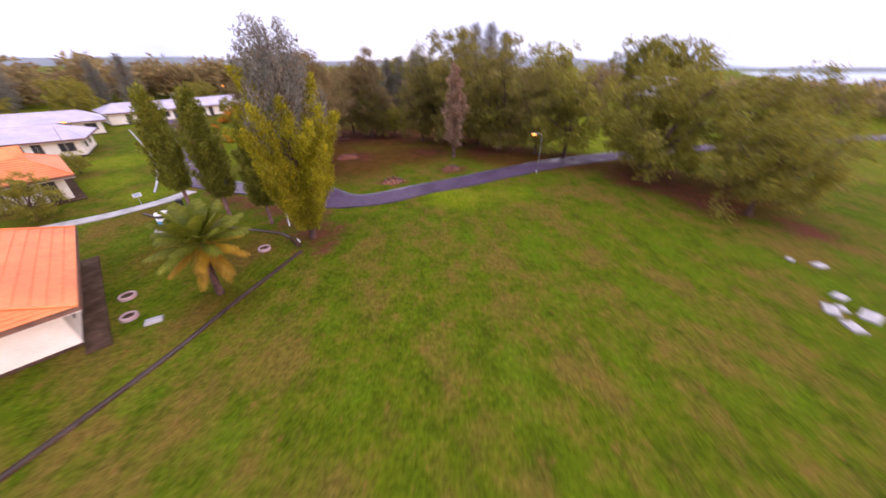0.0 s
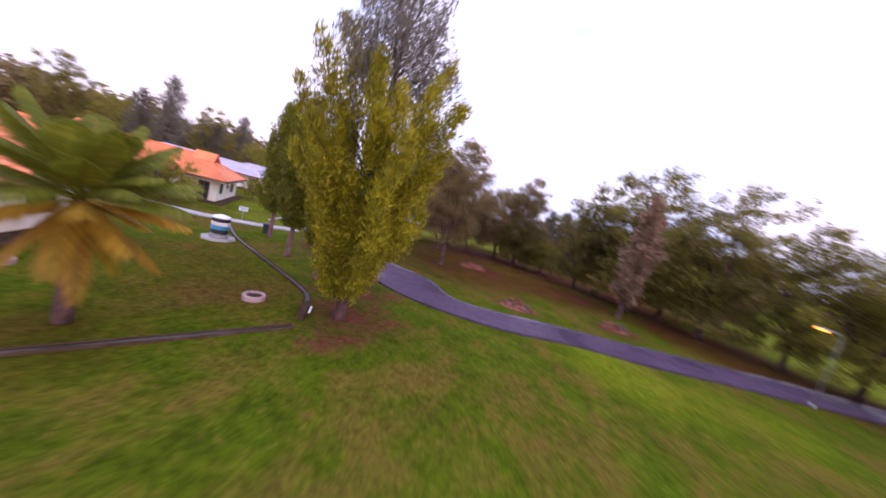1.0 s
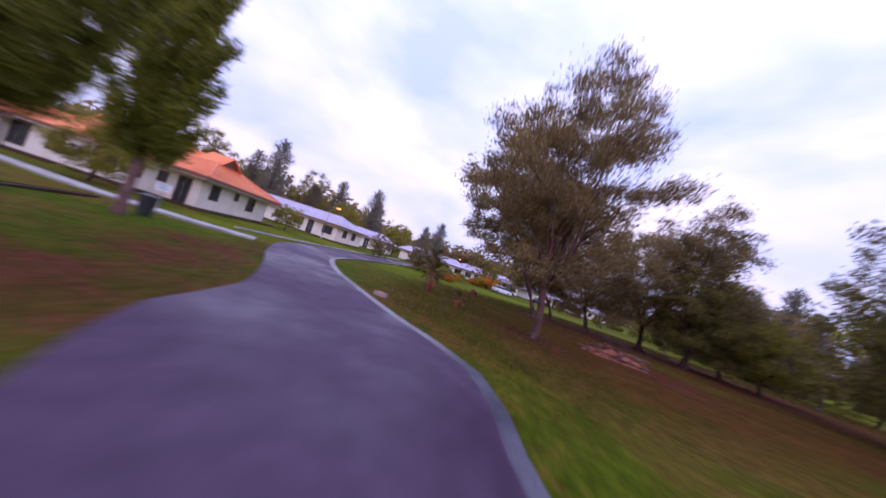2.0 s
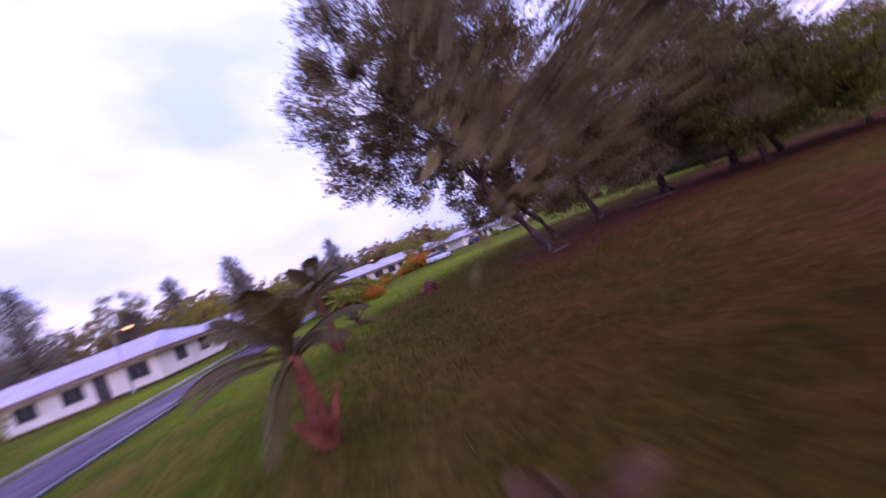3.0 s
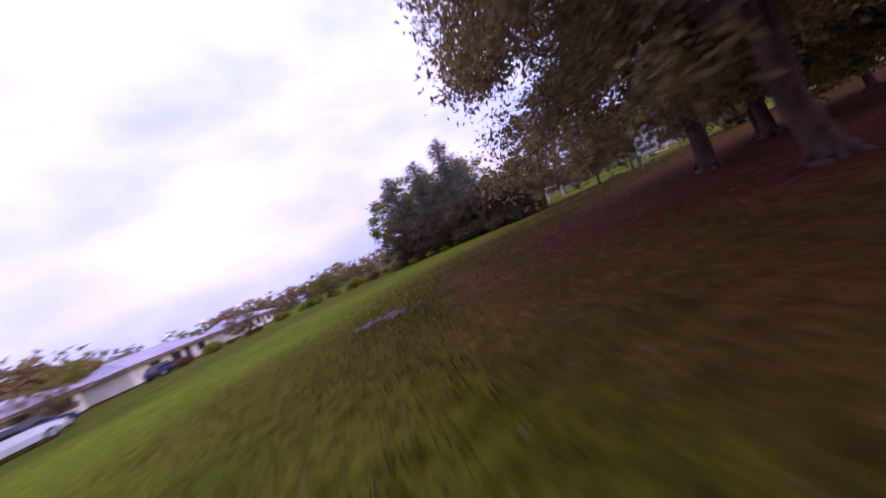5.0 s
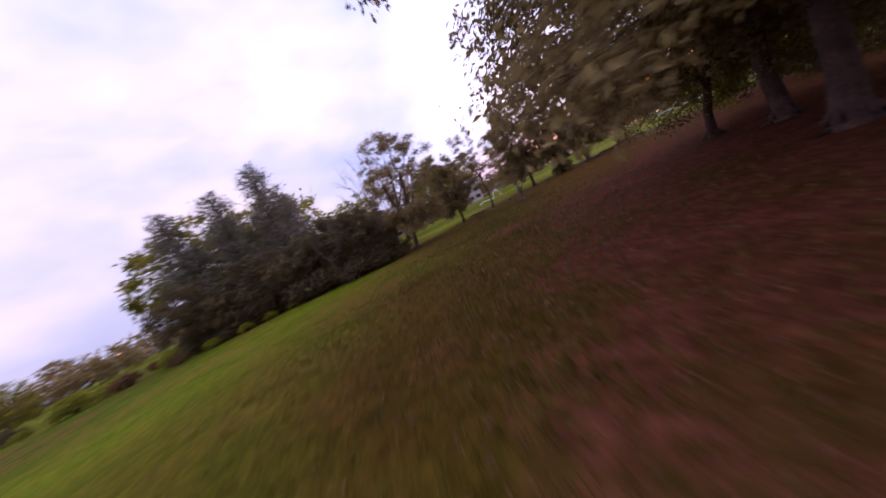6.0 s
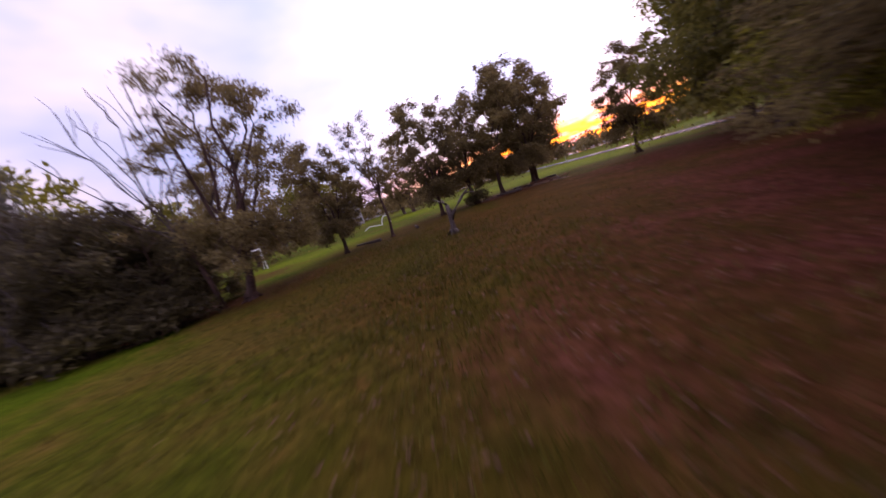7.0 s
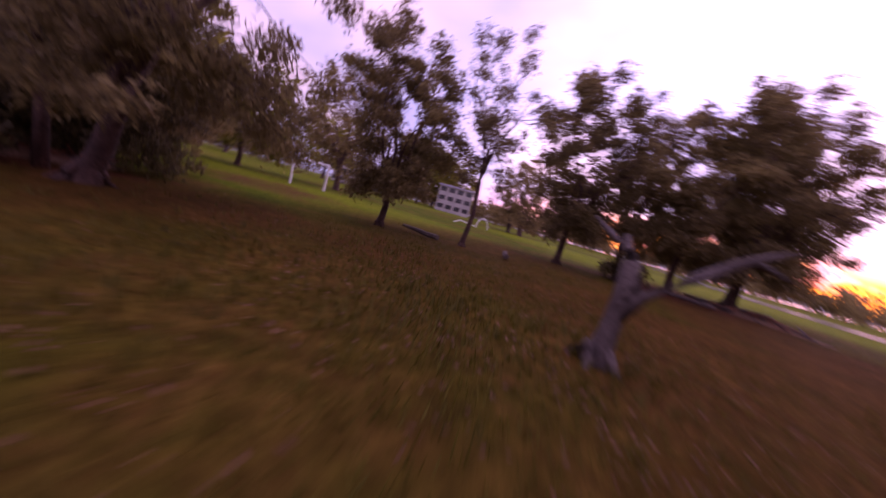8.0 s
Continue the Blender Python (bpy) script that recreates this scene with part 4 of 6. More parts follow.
# broad trees round the lawns
OAK = [crown_tree(21, 13.2, 4.5, 2.8, 170, 0.68, 300, 0.080, M_LEAF, lean=(-0.25, 0.0), fork=2.1, girth=0.18, shift=(-0.9, 0.3), limbs=9, gaps=0.12, rise=0.4, core=0.2),
       crown_tree(22, 13.8, 6.1, 4.6, 215, 0.72, 370, 0.083, M_LEAF, lean=(-1.5, -1.1), fork=3.9, girth=0.20, shift=(-1.25, -0.3), limbs=10, gaps=0.03, rise=0.42, core=0.12),
       crown_tree(23, 10.5, 5.6, 1.3, 110, 0.85, 130, 0.15, M_LEAF_WARM, fork=2.2, girth=0.24, limbs=7, gaps=0.05, skirt=0.14, folded=False),
       broad_tree(24, 14.5, 5.5, 1.8, 15000, 0.155, M_LEAF, stems=2, lean=(0.6, 0.4), clumps=80, airy=0.5),
       crown_tree(25, 8.2, 2.6, 1.4, 84, 0.50, 340, 0.080, M_LEAF, fork=1.5, girth=0.15, limbs=6, gaps=0.16, skirt=0.28, core=0.05, folded=False),
       crown_tree(26, 16.0, 6.0, 1.6, 112, 0.95, 120, 0.17, M_LEAF_MID, fork=3.2, girth=0.30, limbs=8, gaps=0.12, skirt=0.12, folded=False),
       crown_tree(27, 8.7, 2.2, 2.2, 46, 0.42, 170, 0.070, M_LEAF, fork=2.6, girth=0.11, limbs=6, gaps=0.2, rise=0.5, folded=False)]
OAK += [crown_tree(28, 10.2, 2.9, 1.4, 84, 0.48, 270, 0.072, M_LEAF, lean=(0.25, -0.2), fork=1.5, girth=0.19, limbs=9, shift=(0.75, -0.65), gaps=0.22, rise=0.45, skirt=0.26, folded=False),
       broad_tree(29, 9.0, 5.2, 2.0, 5500, 0.23, M_LEAF_WARM, clumps=50, fork=0.2, airy=0.4),
       broad_tree(30, 8.0, 4.4, 0.8, 11000, 0.135, M_LEAF, clumps=60, fork=0.14, airy=0.5),
       crown_tree(32, 11.5, 5.2, 1.6, 120, 0.85, 250, 0.10, M_LEAF, lean=(-0.7, -0.2), fork=2.5, girth=0.21, limbs=7, gaps=0.16, skirt=0.12),
       crown_tree(33, 11.5, 6.0, 2.4, 165, 0.9, 320, 0.098, M_LEAF, lean=(-0.2, 0.0), fork=2.0, girth=0.24, shift=(-0.1, 0.2), limbs=9, gaps=0.0, skirt=0.1),
       crown_tree(34, 10.4, 3.7, 2.1, 110, 0.66, 270, 0.087, M_LEAF, lean=(-1.3, -0.5), fork=2.4, girth=0.16, shift=(-0.7, -0.3), limbs=7, gaps=0.08, skirt=0.15),
       crown_tree(35, 5.0, 2.7, 0.3, 95, 0.55, 230, 0.092, M_THICKET, fork=0.8, girth=0.11, limbs=7, gaps=0.05, skirt=0.3, core=0.1, folded=False),
       crown_tree(36, 14.2, 3.9, 2.2, 115, 0.8, 250, 0.10, M_LEAF, fork=2.8, girth=0.20, limbs=8, gaps=0.10, folded=False)]
LABELS = ["spreading broadleaf tree with a lofty open crown", "leaning tree with low-hanging fine dark leaves", "low wide broadleaf tree with olive leaves", "tall twin-stemmed tree with dark green leaves",
          "small round-headed tree with dark green leaves", "tall full-crowned tree with olive leaves", "slender young tree with sparse leaves", "tall narrow twin-stemmed tree with airy dark leaves", "far olive-green tree beyond the lawns", "low dense dark tree at the field edge", "leaning broadleaf tree with dark olive leaves", "wide dense dark tree over bare red soil", "leaning tree with dark leaves hanging almost to the grass", "low bushy dark tree leafy to the ground", "tall dense dark tree over bare soil"]
# trees flown past: kind, x, y, turn, size
GROVE = [(0, -15.6, 43.0, 0, 1.0), (1, -22.4, 55.0, 0, 1.0), (12, -22.8, 59.2, 0, 1.0), (5, -12.5, 62.6, 30, 0.5), (10, -20.4, 61.9, 350, 0.95),
         (11, -16.6, 65.5, 0, 1.0), (10, -10.6, 66.6, 10, 0.7), (14, -13.0, 65.4, 0, 1.0), (2, -8.2, 64.4, 200, 0.52)]
# trees and thicket along the field
FIELD_EDGE = [(4, 0.2, 84.1, 40, 0.84), (6, 2.2, 81.6, 300, 0.9), (7, -6.9, 84.8, 0, 1.0), (9, -12, 97, 10, 0.5), (9, -8, 98.5, 110, 0.6), (9, -2.5, 98, 200, 0.7),
              (9, -16, 99.5, 40, 0.45), (4, -4, 93, 20, 0.6), (4, 8.4, 79.2, 40, 1.12), (7, 10.5, 76.4, 90, 1.0), (4, 12.2, 74.0, 190, 1.3), (4, 13.6, 71.0, 20, 1.35),
              (4, 17.2, 70.4, 240, 1.4), (13, -8.2, 88.6, 0, 1.0), (13, -8.6, 91.6, 70, 1.1), (13, -10.6, 94.4, 150, 1.0), (13, -5.8, 88.9, 220, 0.8),
              (13, -13.4, 97.5, 300, 1.1), (13, -17.4, 101, 40, 1.1)]
# woods beyond the lane
WOODS = [(2, 26.6, 37.8, 40, 1.25), (2, 30.4, 27.0, 160, 0.92), (4, 13.9, 61.8, 70, 1.1), (2, 7.4, 57.6, 20, 1.1), (5, -2.6, 59.6, 80, 0.72), (5, 0.2, 61.0, 200, 1.0),
         (2, 37.0, 35.0, 70, 1.15), (5, 16.0, 50.8, 60, 0.78), (2, 20.2, 49.6, 20, 1.15), (2, 28.5, 42.2, 200, 1.05), (5, 4.2, 56.0, 100, 1.0),
         (5, 10.5, 53.5, 250, 0.95)]
# small trees by the bungalows
HOUSE_TREES = [(2, -36.6, 26.3, 120, 0.4), (8, -46, 40, 10, 0.3), (9, -45, 52, 60, 0.4), (9, -43.4, 58.0, 10, 0.5), (9, -45.5, 60.0, 200, 0.45)]
# far trees
FAR_TREES = [(8, 54, 161, 300, 2.2), (3, 42, 92, 20, 0.85), (3, 47.5, 96, 150, 0.85), (8, 85, 147, 80, 2.4), (8, 91, 144, 260, 2.3), (8, 97, 140, 20, 2.2),
             (8, -88, 66, 10, 1.0), (5, -96, 58, 80, 0.9), (8, -104, 44, 20, 1.2), (5, -112, 36, 170, 1.0)]
# far trees, farther on
FAR_TREES_BEYOND = [(8, -84, 80, 200, 1.0), (8, -70, 104, 40, 0.8), (8, -60, 112, 140, 0.7), (8, -12, 114, 10, 1.5), (8, -2, 112, 90, 1.5), (8, 6, 108, 30, 1.0),
                    (3, 14, 104, 30, 0.9), (8, -52, 86, 30, 0.55), (9, -56, 100, 30, 0.5), (9, -42, 112, 60, 0.5), (8, -30, 128, 100, 0.6)]
started = set()
for k, x, y, turn, size in GROVE + FIELD_EDGE + WOODS + HOUSE_TREES + FAR_TREES + FAR_TREES_BEYOND:
    if k in started:
        again(OAK[k], x, y, turn, size)
    else:
        put(OAK[k], x, y, turn, size, 0, LABELS[k])
        started.add(k)

# withered brown tree among the woods
put(feather_tree(33, 12.5, 9000, M_BROWN, wide=0.13, bare=0.12, needle=0.3, whip=1.2, sides=60, fan=1.1), 2.6, 48.6, 0, 1.0, 0, "withered brown tree with thin bare boughs").name = "withered_tree"

# feathery pines beyond the fields
pine = feather_tree(31, 14, 9500, M_NEEDLE, wide=0.21, bare=0.06, needle=0.34, whip=0.6, sides=110, fan=1.25)
put(pine, -6.5, 103, 0, 1.12, 0, "feathery grey-green casuarina pine")
for x, y, turn, size in [(-10.8, 104.5, 60, 1.0), (-14.8, 107, 170, 0.98), (-3.2, 105, 200, 0.9), (-80, 92, 10, 1.0), (-92, 96, 40, 0.9), (-98, 66, 80, 1.15), (-104, 60, 120, 0.9), (-94, 58, 150, 0.85), (-91, 46.7, 40, 1.3), (-94, 43, 200, 1.0), (-98, 78, 300, 1.3), (-101, 81, 20, 1.1), (12, 170, 30, 1.85), (18, 172, 60, 2.0), (25, 170, 90, 2.0), (32, 173, 10, 1.8)]:
    again(pine, x, y, turn, size)


def bare_tree(seed, height, name, label, x, y, stems=4, spread=0.45, levels=3):
    """A dead tree: bleached, forking bare branches."""
    rng = random.Random(seed)
    s = Shape()

    def fork(a, d, length, r, level):
        b = a + d * length
        pts = bough(s, a, b, r, r * 0.55, rng, 5, 0.03)
        if level:
            for _ in range(rng.choice((2, 3))):
                e = (d + Vector((rng.uniform(-1, 1), rng.uniform(-1, 1), rng.uniform(-0.1, 0.6))) * spread).normalized()
                fork(pts[rng.choice((2, 3, 4))], e, length * rng.uniform(0.5, 0.75), r * 0.5, level - 1)
    for k in range(stems):
        a = 6.28 * k / stems + rng.uniform(-0.3, 0.3)
        fork(Vector((math.cos(a) * 0.1, math.sin(a) * 0.1, -0.1)), Vector((math.cos(a) * 0.4, math.sin(a) * 0.4, 1)).normalized(), height * 0.55, 0.0075 * height, levels)
    return solid(name, s, M_PALEBARK, label, "tree", smooth=True, at=(x, y, 0))


def dead_fan(x, y):
    """A dead tree whose bleached limbs fan out to one side."""
    rng = random.Random(53)
    root = thing("dead_tree", "bare dead tree with bleached limbs fanning sideways", "tree", at=(x, y, 0))
    s = Shape()
    s.tube([(0, 0, -0.1), (-0.05, 0.03, 1.2), (-0.2, 0.05, 2.4), (-0.4, 0.05, 3.3)], [0.12, 0.10, 0.08, 0.07], 8)
    part("trunk", s, M_BARK, root, smooth=True)
    for tip in ((0.1, -0.8, 9.2), (-0.4, -0.6, 8.9), (-0.8, -0.4, 8.6), (-1.3, -0.1, 8.5), (-1.7, 0.1, 7.8), (-2.1, 0.3, 7.7), (-2.6, 0.5, 7.0), (-3.0, 0.7, 6.3), (-3.3, 0.8, 5.6)):
        limb = Shape()
        pts = bough(limb, (-0.2 - rng.random() * 0.2, 0.05, rng.uniform(2.5, 3.3)), tip, 0.036, 0.009, rng, 5, -0.02)
        for k in (1, 2, 3, 3):
            d = (Vector(tip) - pts[k]).normalized() + Vector((rng.uniform(-0.4, 0.4), rng.uniform(-0.4, 0.4), rng.uniform(-0.1, 0.25)))
            bough(limb, pts[k], pts[k] + d * rng.uniform(0.6, 1.7), 0.02, 0.007, rng, 4, 0.02)
        part("limb", limb, M_PALEBARK, root, smooth=True)


dead_fan(-7.3, 85.9)
bare_tree(52, 6.5, "dead_tree", "bare leaning dead tree with bleached branches", -11.2, 88.6, 3, 0.4)


def lopped_tree(x, y):
    """A sawn-off trunk with short cut limbs."""
    root = thing("lopped_tree", "lopped grey tree trunk with sideways cut limbs", "tree stump", at=(x, y, 0))
    s = Shape()
    s.tube([(0, -0.02, -0.1), (0, -0.02, 0.08), (0.0, -0.04, 0.35), (0.02, -0.05, 0.8), (0.0, -0.03, 1.22)], [0.22, 0.15, 0.11, 0.10, 0.095], 12)
    for i in range(5):
        a = i * 1.26 + 0.4
        s.tube([(math.cos(a) * 0.09, math.sin(a) * 0.09, 0.16), (math.cos(a) * 0.22, math.sin(a) * 0.22, 0.03), (math.cos(a) * 0.34, math.sin(a) * 0.34, -0.08)], [0.08, 0.055, 0.03], 6)
    part("trunk", s, M_PALEBARK, root, smooth=True)
    limbs = [([(0.0, -0.05, 0.5), (-0.02, -0.22, 0.85), (-0.08, -0.6, 1.22), (-0.14, -0.88, 1.48), (-0.2, -1.15, 1.66)], (0.08, 0.075, 0.062, 0.045, 0.02)),
             ([(-0.02, -0.2, 0.85), (0.02, -0.02, 1.28), (0.0, 0.22, 1.44), (0.02, 0.48, 1.62)], (0.05, 0.045, 0.035, 0.015)),
             ([(0.0, -0.03, 1.15), (-0.04, 0.06, 1.34), (-0.02, 0.10, 1.5)], (0.08, 0.055, 0.025)),
             ([(-0.14, -0.88, 1.48), (0.0, -1.05, 1.5), (0.15, -1.3, 1.42)], (0.045, 0.035, 0.015))]
    for pts, radii in limbs:
        s = Shape()
        s.tube(pts, radii, 8)
        part("limb", s, M_PALEBARK, root, "cut grey limb", smooth=True)


lopped_tree(-4.3, 76.2)

# coconut palm and young palms
put(palm(41, 3.6, 44, 3.4, width=0.62, old=0.32, lowest=-1.1, sag=0.55, blade=0.055, spring=0.55), -13.75, 15.55, 0, 1.0, 0, "coconut palm with yellowed lower fronds")


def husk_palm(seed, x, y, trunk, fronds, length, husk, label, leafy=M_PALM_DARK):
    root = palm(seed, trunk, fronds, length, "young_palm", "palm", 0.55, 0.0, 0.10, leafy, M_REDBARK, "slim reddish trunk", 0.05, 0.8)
    rng = random.Random(seed)
    s = Shape()
    for i in range(9):
        a = i * 0.7
        s.tube([(math.cos(a) * 0.05, math.sin(a) * 0.05, 0), (math.cos(a) * husk * 0.35, math.sin(a) * husk * 0.35, husk * 0.5), (math.cos(a) * husk * 0.55, math.sin(a) * husk * 0.55, husk * rng.uniform(0.7, 1.1))], [0.16 * husk, 0.12 * husk, 0.02], 5)
    part("husk", s, M_REDBARK, root, "reddish dry leaf sheaths")
    return put(root, x, y, seed * 30, 1.0, 0, label)


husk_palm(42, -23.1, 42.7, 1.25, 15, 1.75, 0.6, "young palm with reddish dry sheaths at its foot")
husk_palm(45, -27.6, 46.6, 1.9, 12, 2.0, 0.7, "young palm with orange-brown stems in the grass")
husk_palm(43, -19.6, 41.7, 0.3, 7, 0.8, 0.4, "small palm seedling in a reddish husk", M_HEDGE)
husk_palm(44, -36.5, 54.5, 0.9, 14, 2.0, 0.6, "young yellow-green palm beside the lane", M_BRIGHT)
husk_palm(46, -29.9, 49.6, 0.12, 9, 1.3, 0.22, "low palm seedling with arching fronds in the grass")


# shrubs
def shrub(seed, size, mat, leaves=1500, leaf=0.12):
    rng = random.Random(seed)
    root = thing("shrub", "", "shrub")
    wood, s = Shape(), Shape()
    for i in range(16):
        a = i * 2.4
        k = math.sqrt((i + 0.5) / 16)
        p = Vector((math.cos(a) * size * 0.7 * k, math.sin(a) * size * 0.7 * k, size * (0.75 - 0.45 * k) * rng.uniform(0.7, 1.3)))
        bough(wood, (0, 0, -0.05), p, 0.03, 0.01, rng, 4, 0.05)
        leaf_cloud(s, p, size * 0.36, leaves // 16, leaf, rng, 0.8, 1.6)
    part("stem", wood, M_BARK, root)
    part("foliage", s, mat, root)
    return root


shr = [shrub(61, 1.3, M_BRIGHT), shrub(62, 1.5, M_THICKET, 1700, 0.115), shrub(63, 1.2, M_ORANGE_LAMPLIT, 1000), shrub(64, 1.2, M_HEDGE, 1500, 0.10)]
SLAB = ["bright green shrub at the field edge", "dark olive shrub at the field edge", "shrub with yellow-orange leaves", "reddish-brown hedge shrub at the field edge"]
rngs = random.Random(77)
# the largest kind 2 has a street lamp's orange light in its leaf colour
SHRUBS = [(2, -38.4, 59.2, 1.0), (2, -36.9, 58.3, 0.7), (2, -42.8, 60.6, 1.1), (0, -44.6, 62.4, 1.9), (0, -46.0, 66.0, 1.5), (2, -47.5, 70.5, 1.0), (0, -39.6, 58.4, 1.2), (0, -41.4, 60.4, 1.6), (2, -40.6, 58.2, 0.7), (0, -42.6, 59.2, 1.5), (2, -49.8, 82.6, 2.5), (0, -50.6, 80.6, 1.5), (2, -41, 62.5, 0.7), (0, -43, 64.5, 0.9), (1, -46, 64, 1.1), (0, -49, 73, 1.2), (2, -50.5, 79, 1.2), (0, -51, 83, 1.1), (2, -39.5, 60.5, 0.5)]
for i in range(30):
    u = i / 29
    SHRUBS.append((rngs.choice((0, 0, 3, 1)), -46 + 36 * u + rngs.uniform(-1.5, 1.5), 106 - 4 * u + rngs.uniform(-3, 3) + 8 * math.sin(u * 3.1), rngs.uniform(0.5, 1.1)))
for x, y, k in [(-9, 89, 1.3), (-10.5, 91, 1.6), (-12, 93, 1.5), (-8.5, 94, 1.6), (-6.5, 96, 1.4), (-11.5, 96.5, 1.7), (-14, 97, 1.4), (-4.5, 98.5, 1.3), (-15, 100, 1.5), (-10, 100, 1.6)]:
    SHRUBS.append((1, x, y, k))
SHRUBS += [(0, -13.2, 94.2, 0.45), (0, -14.6, 95.4, 0.5), (0, -16.2, 96.6, 0.55), (0, -18.2, 98.4, 0.6), (3, -20.2, 99.6, 0.6), (0, -15.5, 101.6, 0.9), (0, -13.6, 100.6, 1.1), (3, -12.4, 99.8, 0.8), (0, -10.8, 99.2, 0.8), (3, -17.8, 103.2, 0.9), (0, -19.6, 104.4, 1.0), (3, -22.5, 106.6, 1.1), (0, -25.5, 108.8, 1.3), (1, 9.8, 76.2, 0.9), (1, -9.4, 86.8, 1.1), (1, -10.4, 88.2, 1.3), (1, -8.7, 86.2, 0.9)]
begun = set()
for k, x, y, size in SHRUBS:
    if k in begun:
        again(shr[k], x, y, rngs.uniform(0, 360), size)
    else:
        put(shr[k], x, y, rngs.uniform(0, 360), size, 0, SLAB[k])
        begun.add(k)


# far woods and hills round the horizon
def far_woods(name, label, arc, near, tall, seed, count, mat=M_LEAF):
    """A belt of distant tree crowns over an arc of bearings."""
    rng = random.Random(seed)
    s = Shape()
    for i in range(count):
        a = radians(arc[0] + (arc[1] - arc[0]) * (i + rng.random()) / count)
        d = near * rng.uniform(1.0, 1.35)
        c = Vector((-10 + math.sin(a) * d, 55 + math.cos(a) * d, 0))
        h = tall * rng.uniform(0.55, 1.15)
        for _ in range(5):
            p = c + Vector((rng.uniform(-1, 1) * h * 0.4, rng.uniform(-1, 1) * h * 0.4, h * rng.uniform(0.25, 0.85)))
            leaf_cloud(s, p, h * 0.32, 40, h * 0.105, rng, 0.8, 1.4)
    return solid(name, s, mat, label, "woods", "stuff")


far_woods("far_woods", "distant belt of dark green woods", (-112, -38), 118, 13, 71, 150)
far_woods("far_woods", "distant belt of low trees behind the field", (-38, 27), 135, 10, 72, 130)
far_woods("far_woods", "distant dark woods beyond the east field", (40, 150), 125, 8.5, 73, 240)
far_woods("far_woods", "distant trees behind the lawn", (150, 250), 140, 9, 74, 60)


def hills():
    s = Shape()
    n = 90
    for i in range(n + 1):
        a = radians(-120 + 290 * i / n)
        d = 1250
        h = 22 + 26 * noise.noise((i * 0.13, 0.2, 0.7)) + 8 * noise.noise((i * 0.5, 3.0, 0.7))
        x, y = math.sin(a), math.cos(a)
        s.v.extend(((x * d, 55 + y * d, -2), (x * (d + 160), 55 + y * (d + 160), max(5.0, h)), (x * (d + 420), 55 + y * (d + 420), -2)))
    for i in range(n):
        for k in range(2):
            q = 3 * i + k
            s.f.append((q, q + 3, q + 4, q + 1))
    solid("backdrop", s, M_HILL, "low hills on the horizon, haze in their blue-grey colour", "hills", "structure", smooth=True)


# Distance haze is put into the hills' blue-grey base colour.
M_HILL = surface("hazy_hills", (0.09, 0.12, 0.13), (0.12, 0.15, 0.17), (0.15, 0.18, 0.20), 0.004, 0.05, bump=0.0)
hills()
bay = Shape()
bay.face((300, -120, 0.02), (1290, -300, 0.02), (1250, 760, 0.02), (620, 720, 0.02), (330, 330, 0.02))
M_WATER = surface("sea_water", (0.16, 0.24, 0.30), (0.20, 0.29, 0.36), (0.25, 0.34, 0.42), 0.02, 0.2, rough=0.25, bump=0.1)
solid("water", bay, M_WATER, "pale calm bay beyond the far shore buildings", "sea", "structure")


# ---- houses ----
def roof_slab(s, pts, thick=0.12):
    """A sloping roof face with thickness."""
    low = [(p[0], p[1], p[2] - thick) for p in pts]
    s.face(*pts)
    s.face(*reversed(low))
    for i in range(len(pts)):
        j = (i + 1) % len(pts)
        s.face(pts[i], low[i], low[j], pts[j])


def tile_slope(a, b, c, d, rows, thick=0.12):
    """One roof face in stepped courses from the eave a-b to the ridge d-c, closed below."""
    s = Shape()
    a, b, c, d = (Vector(p) for p in (a, b, c, d))
    nrm = (b - a).cross(d - a).normalized()
    for i in range(rows):
        for t, k in ((i / rows, 0.045), ((i + 1) / rows, 0.008)):
            s.v.extend((tuple(a.lerp(d, t) + nrm * k), tuple(b.lerp(c, t) + nrm * k)))
    n = len(s.v)
    for q in range(0, n - 2, 2):
        s.f.append((q, q + 1, q + 3, q + 2))
    s.v.extend(tuple(p - nrm * thick) for p in (a, b, c, d))
    s.f.extend(((n + 3, n + 2, n + 1, n), (0, n, n + 1, 1), (n - 2, n - 1, n + 2, n + 3), tuple(range(0, n, 2)) + (n + 3, n), tuple(reversed(range(1, n, 2))) + (n + 1, n + 2)))
    return s


def add_window(root, x, z, w, h, y=0.0, side=-1, panes=2):
    """A framed window on the wall at y (facing side along y)."""
    win = Shape()
    e = 0.06
    y0, y1 = sorted((y + side * 0.005, y + side * 0.05))
    win.box((x - w / 2 - e, y0, z - e), (x + w / 2 + e, y1, z))
    win.box((x - w / 2 - e, y0, z + h), (x + w / 2 + e, y1, z + h + e))
    win.box((x - w / 2 - e, y0, z), (x - w / 2, y1, z + h))
    win.box((x + w / 2, y0, z), (x + w / 2 + e, y1, z + h))
    frame_ob = part("window", win, M_FRAME, root, "dark framed window")
    for k in range(panes):
        g = Shape()
        a = x - w / 2 + w * k / panes
        b = a + w / panes - (0.03 if k < panes - 1 else 0)
        g.box((a, min(y + side * 0.004, y + side * 0.022), z), (b, max(y + side * 0.004, y + side * 0.022), z + h))
        part("pane", g, M_GLASS, frame_ob)


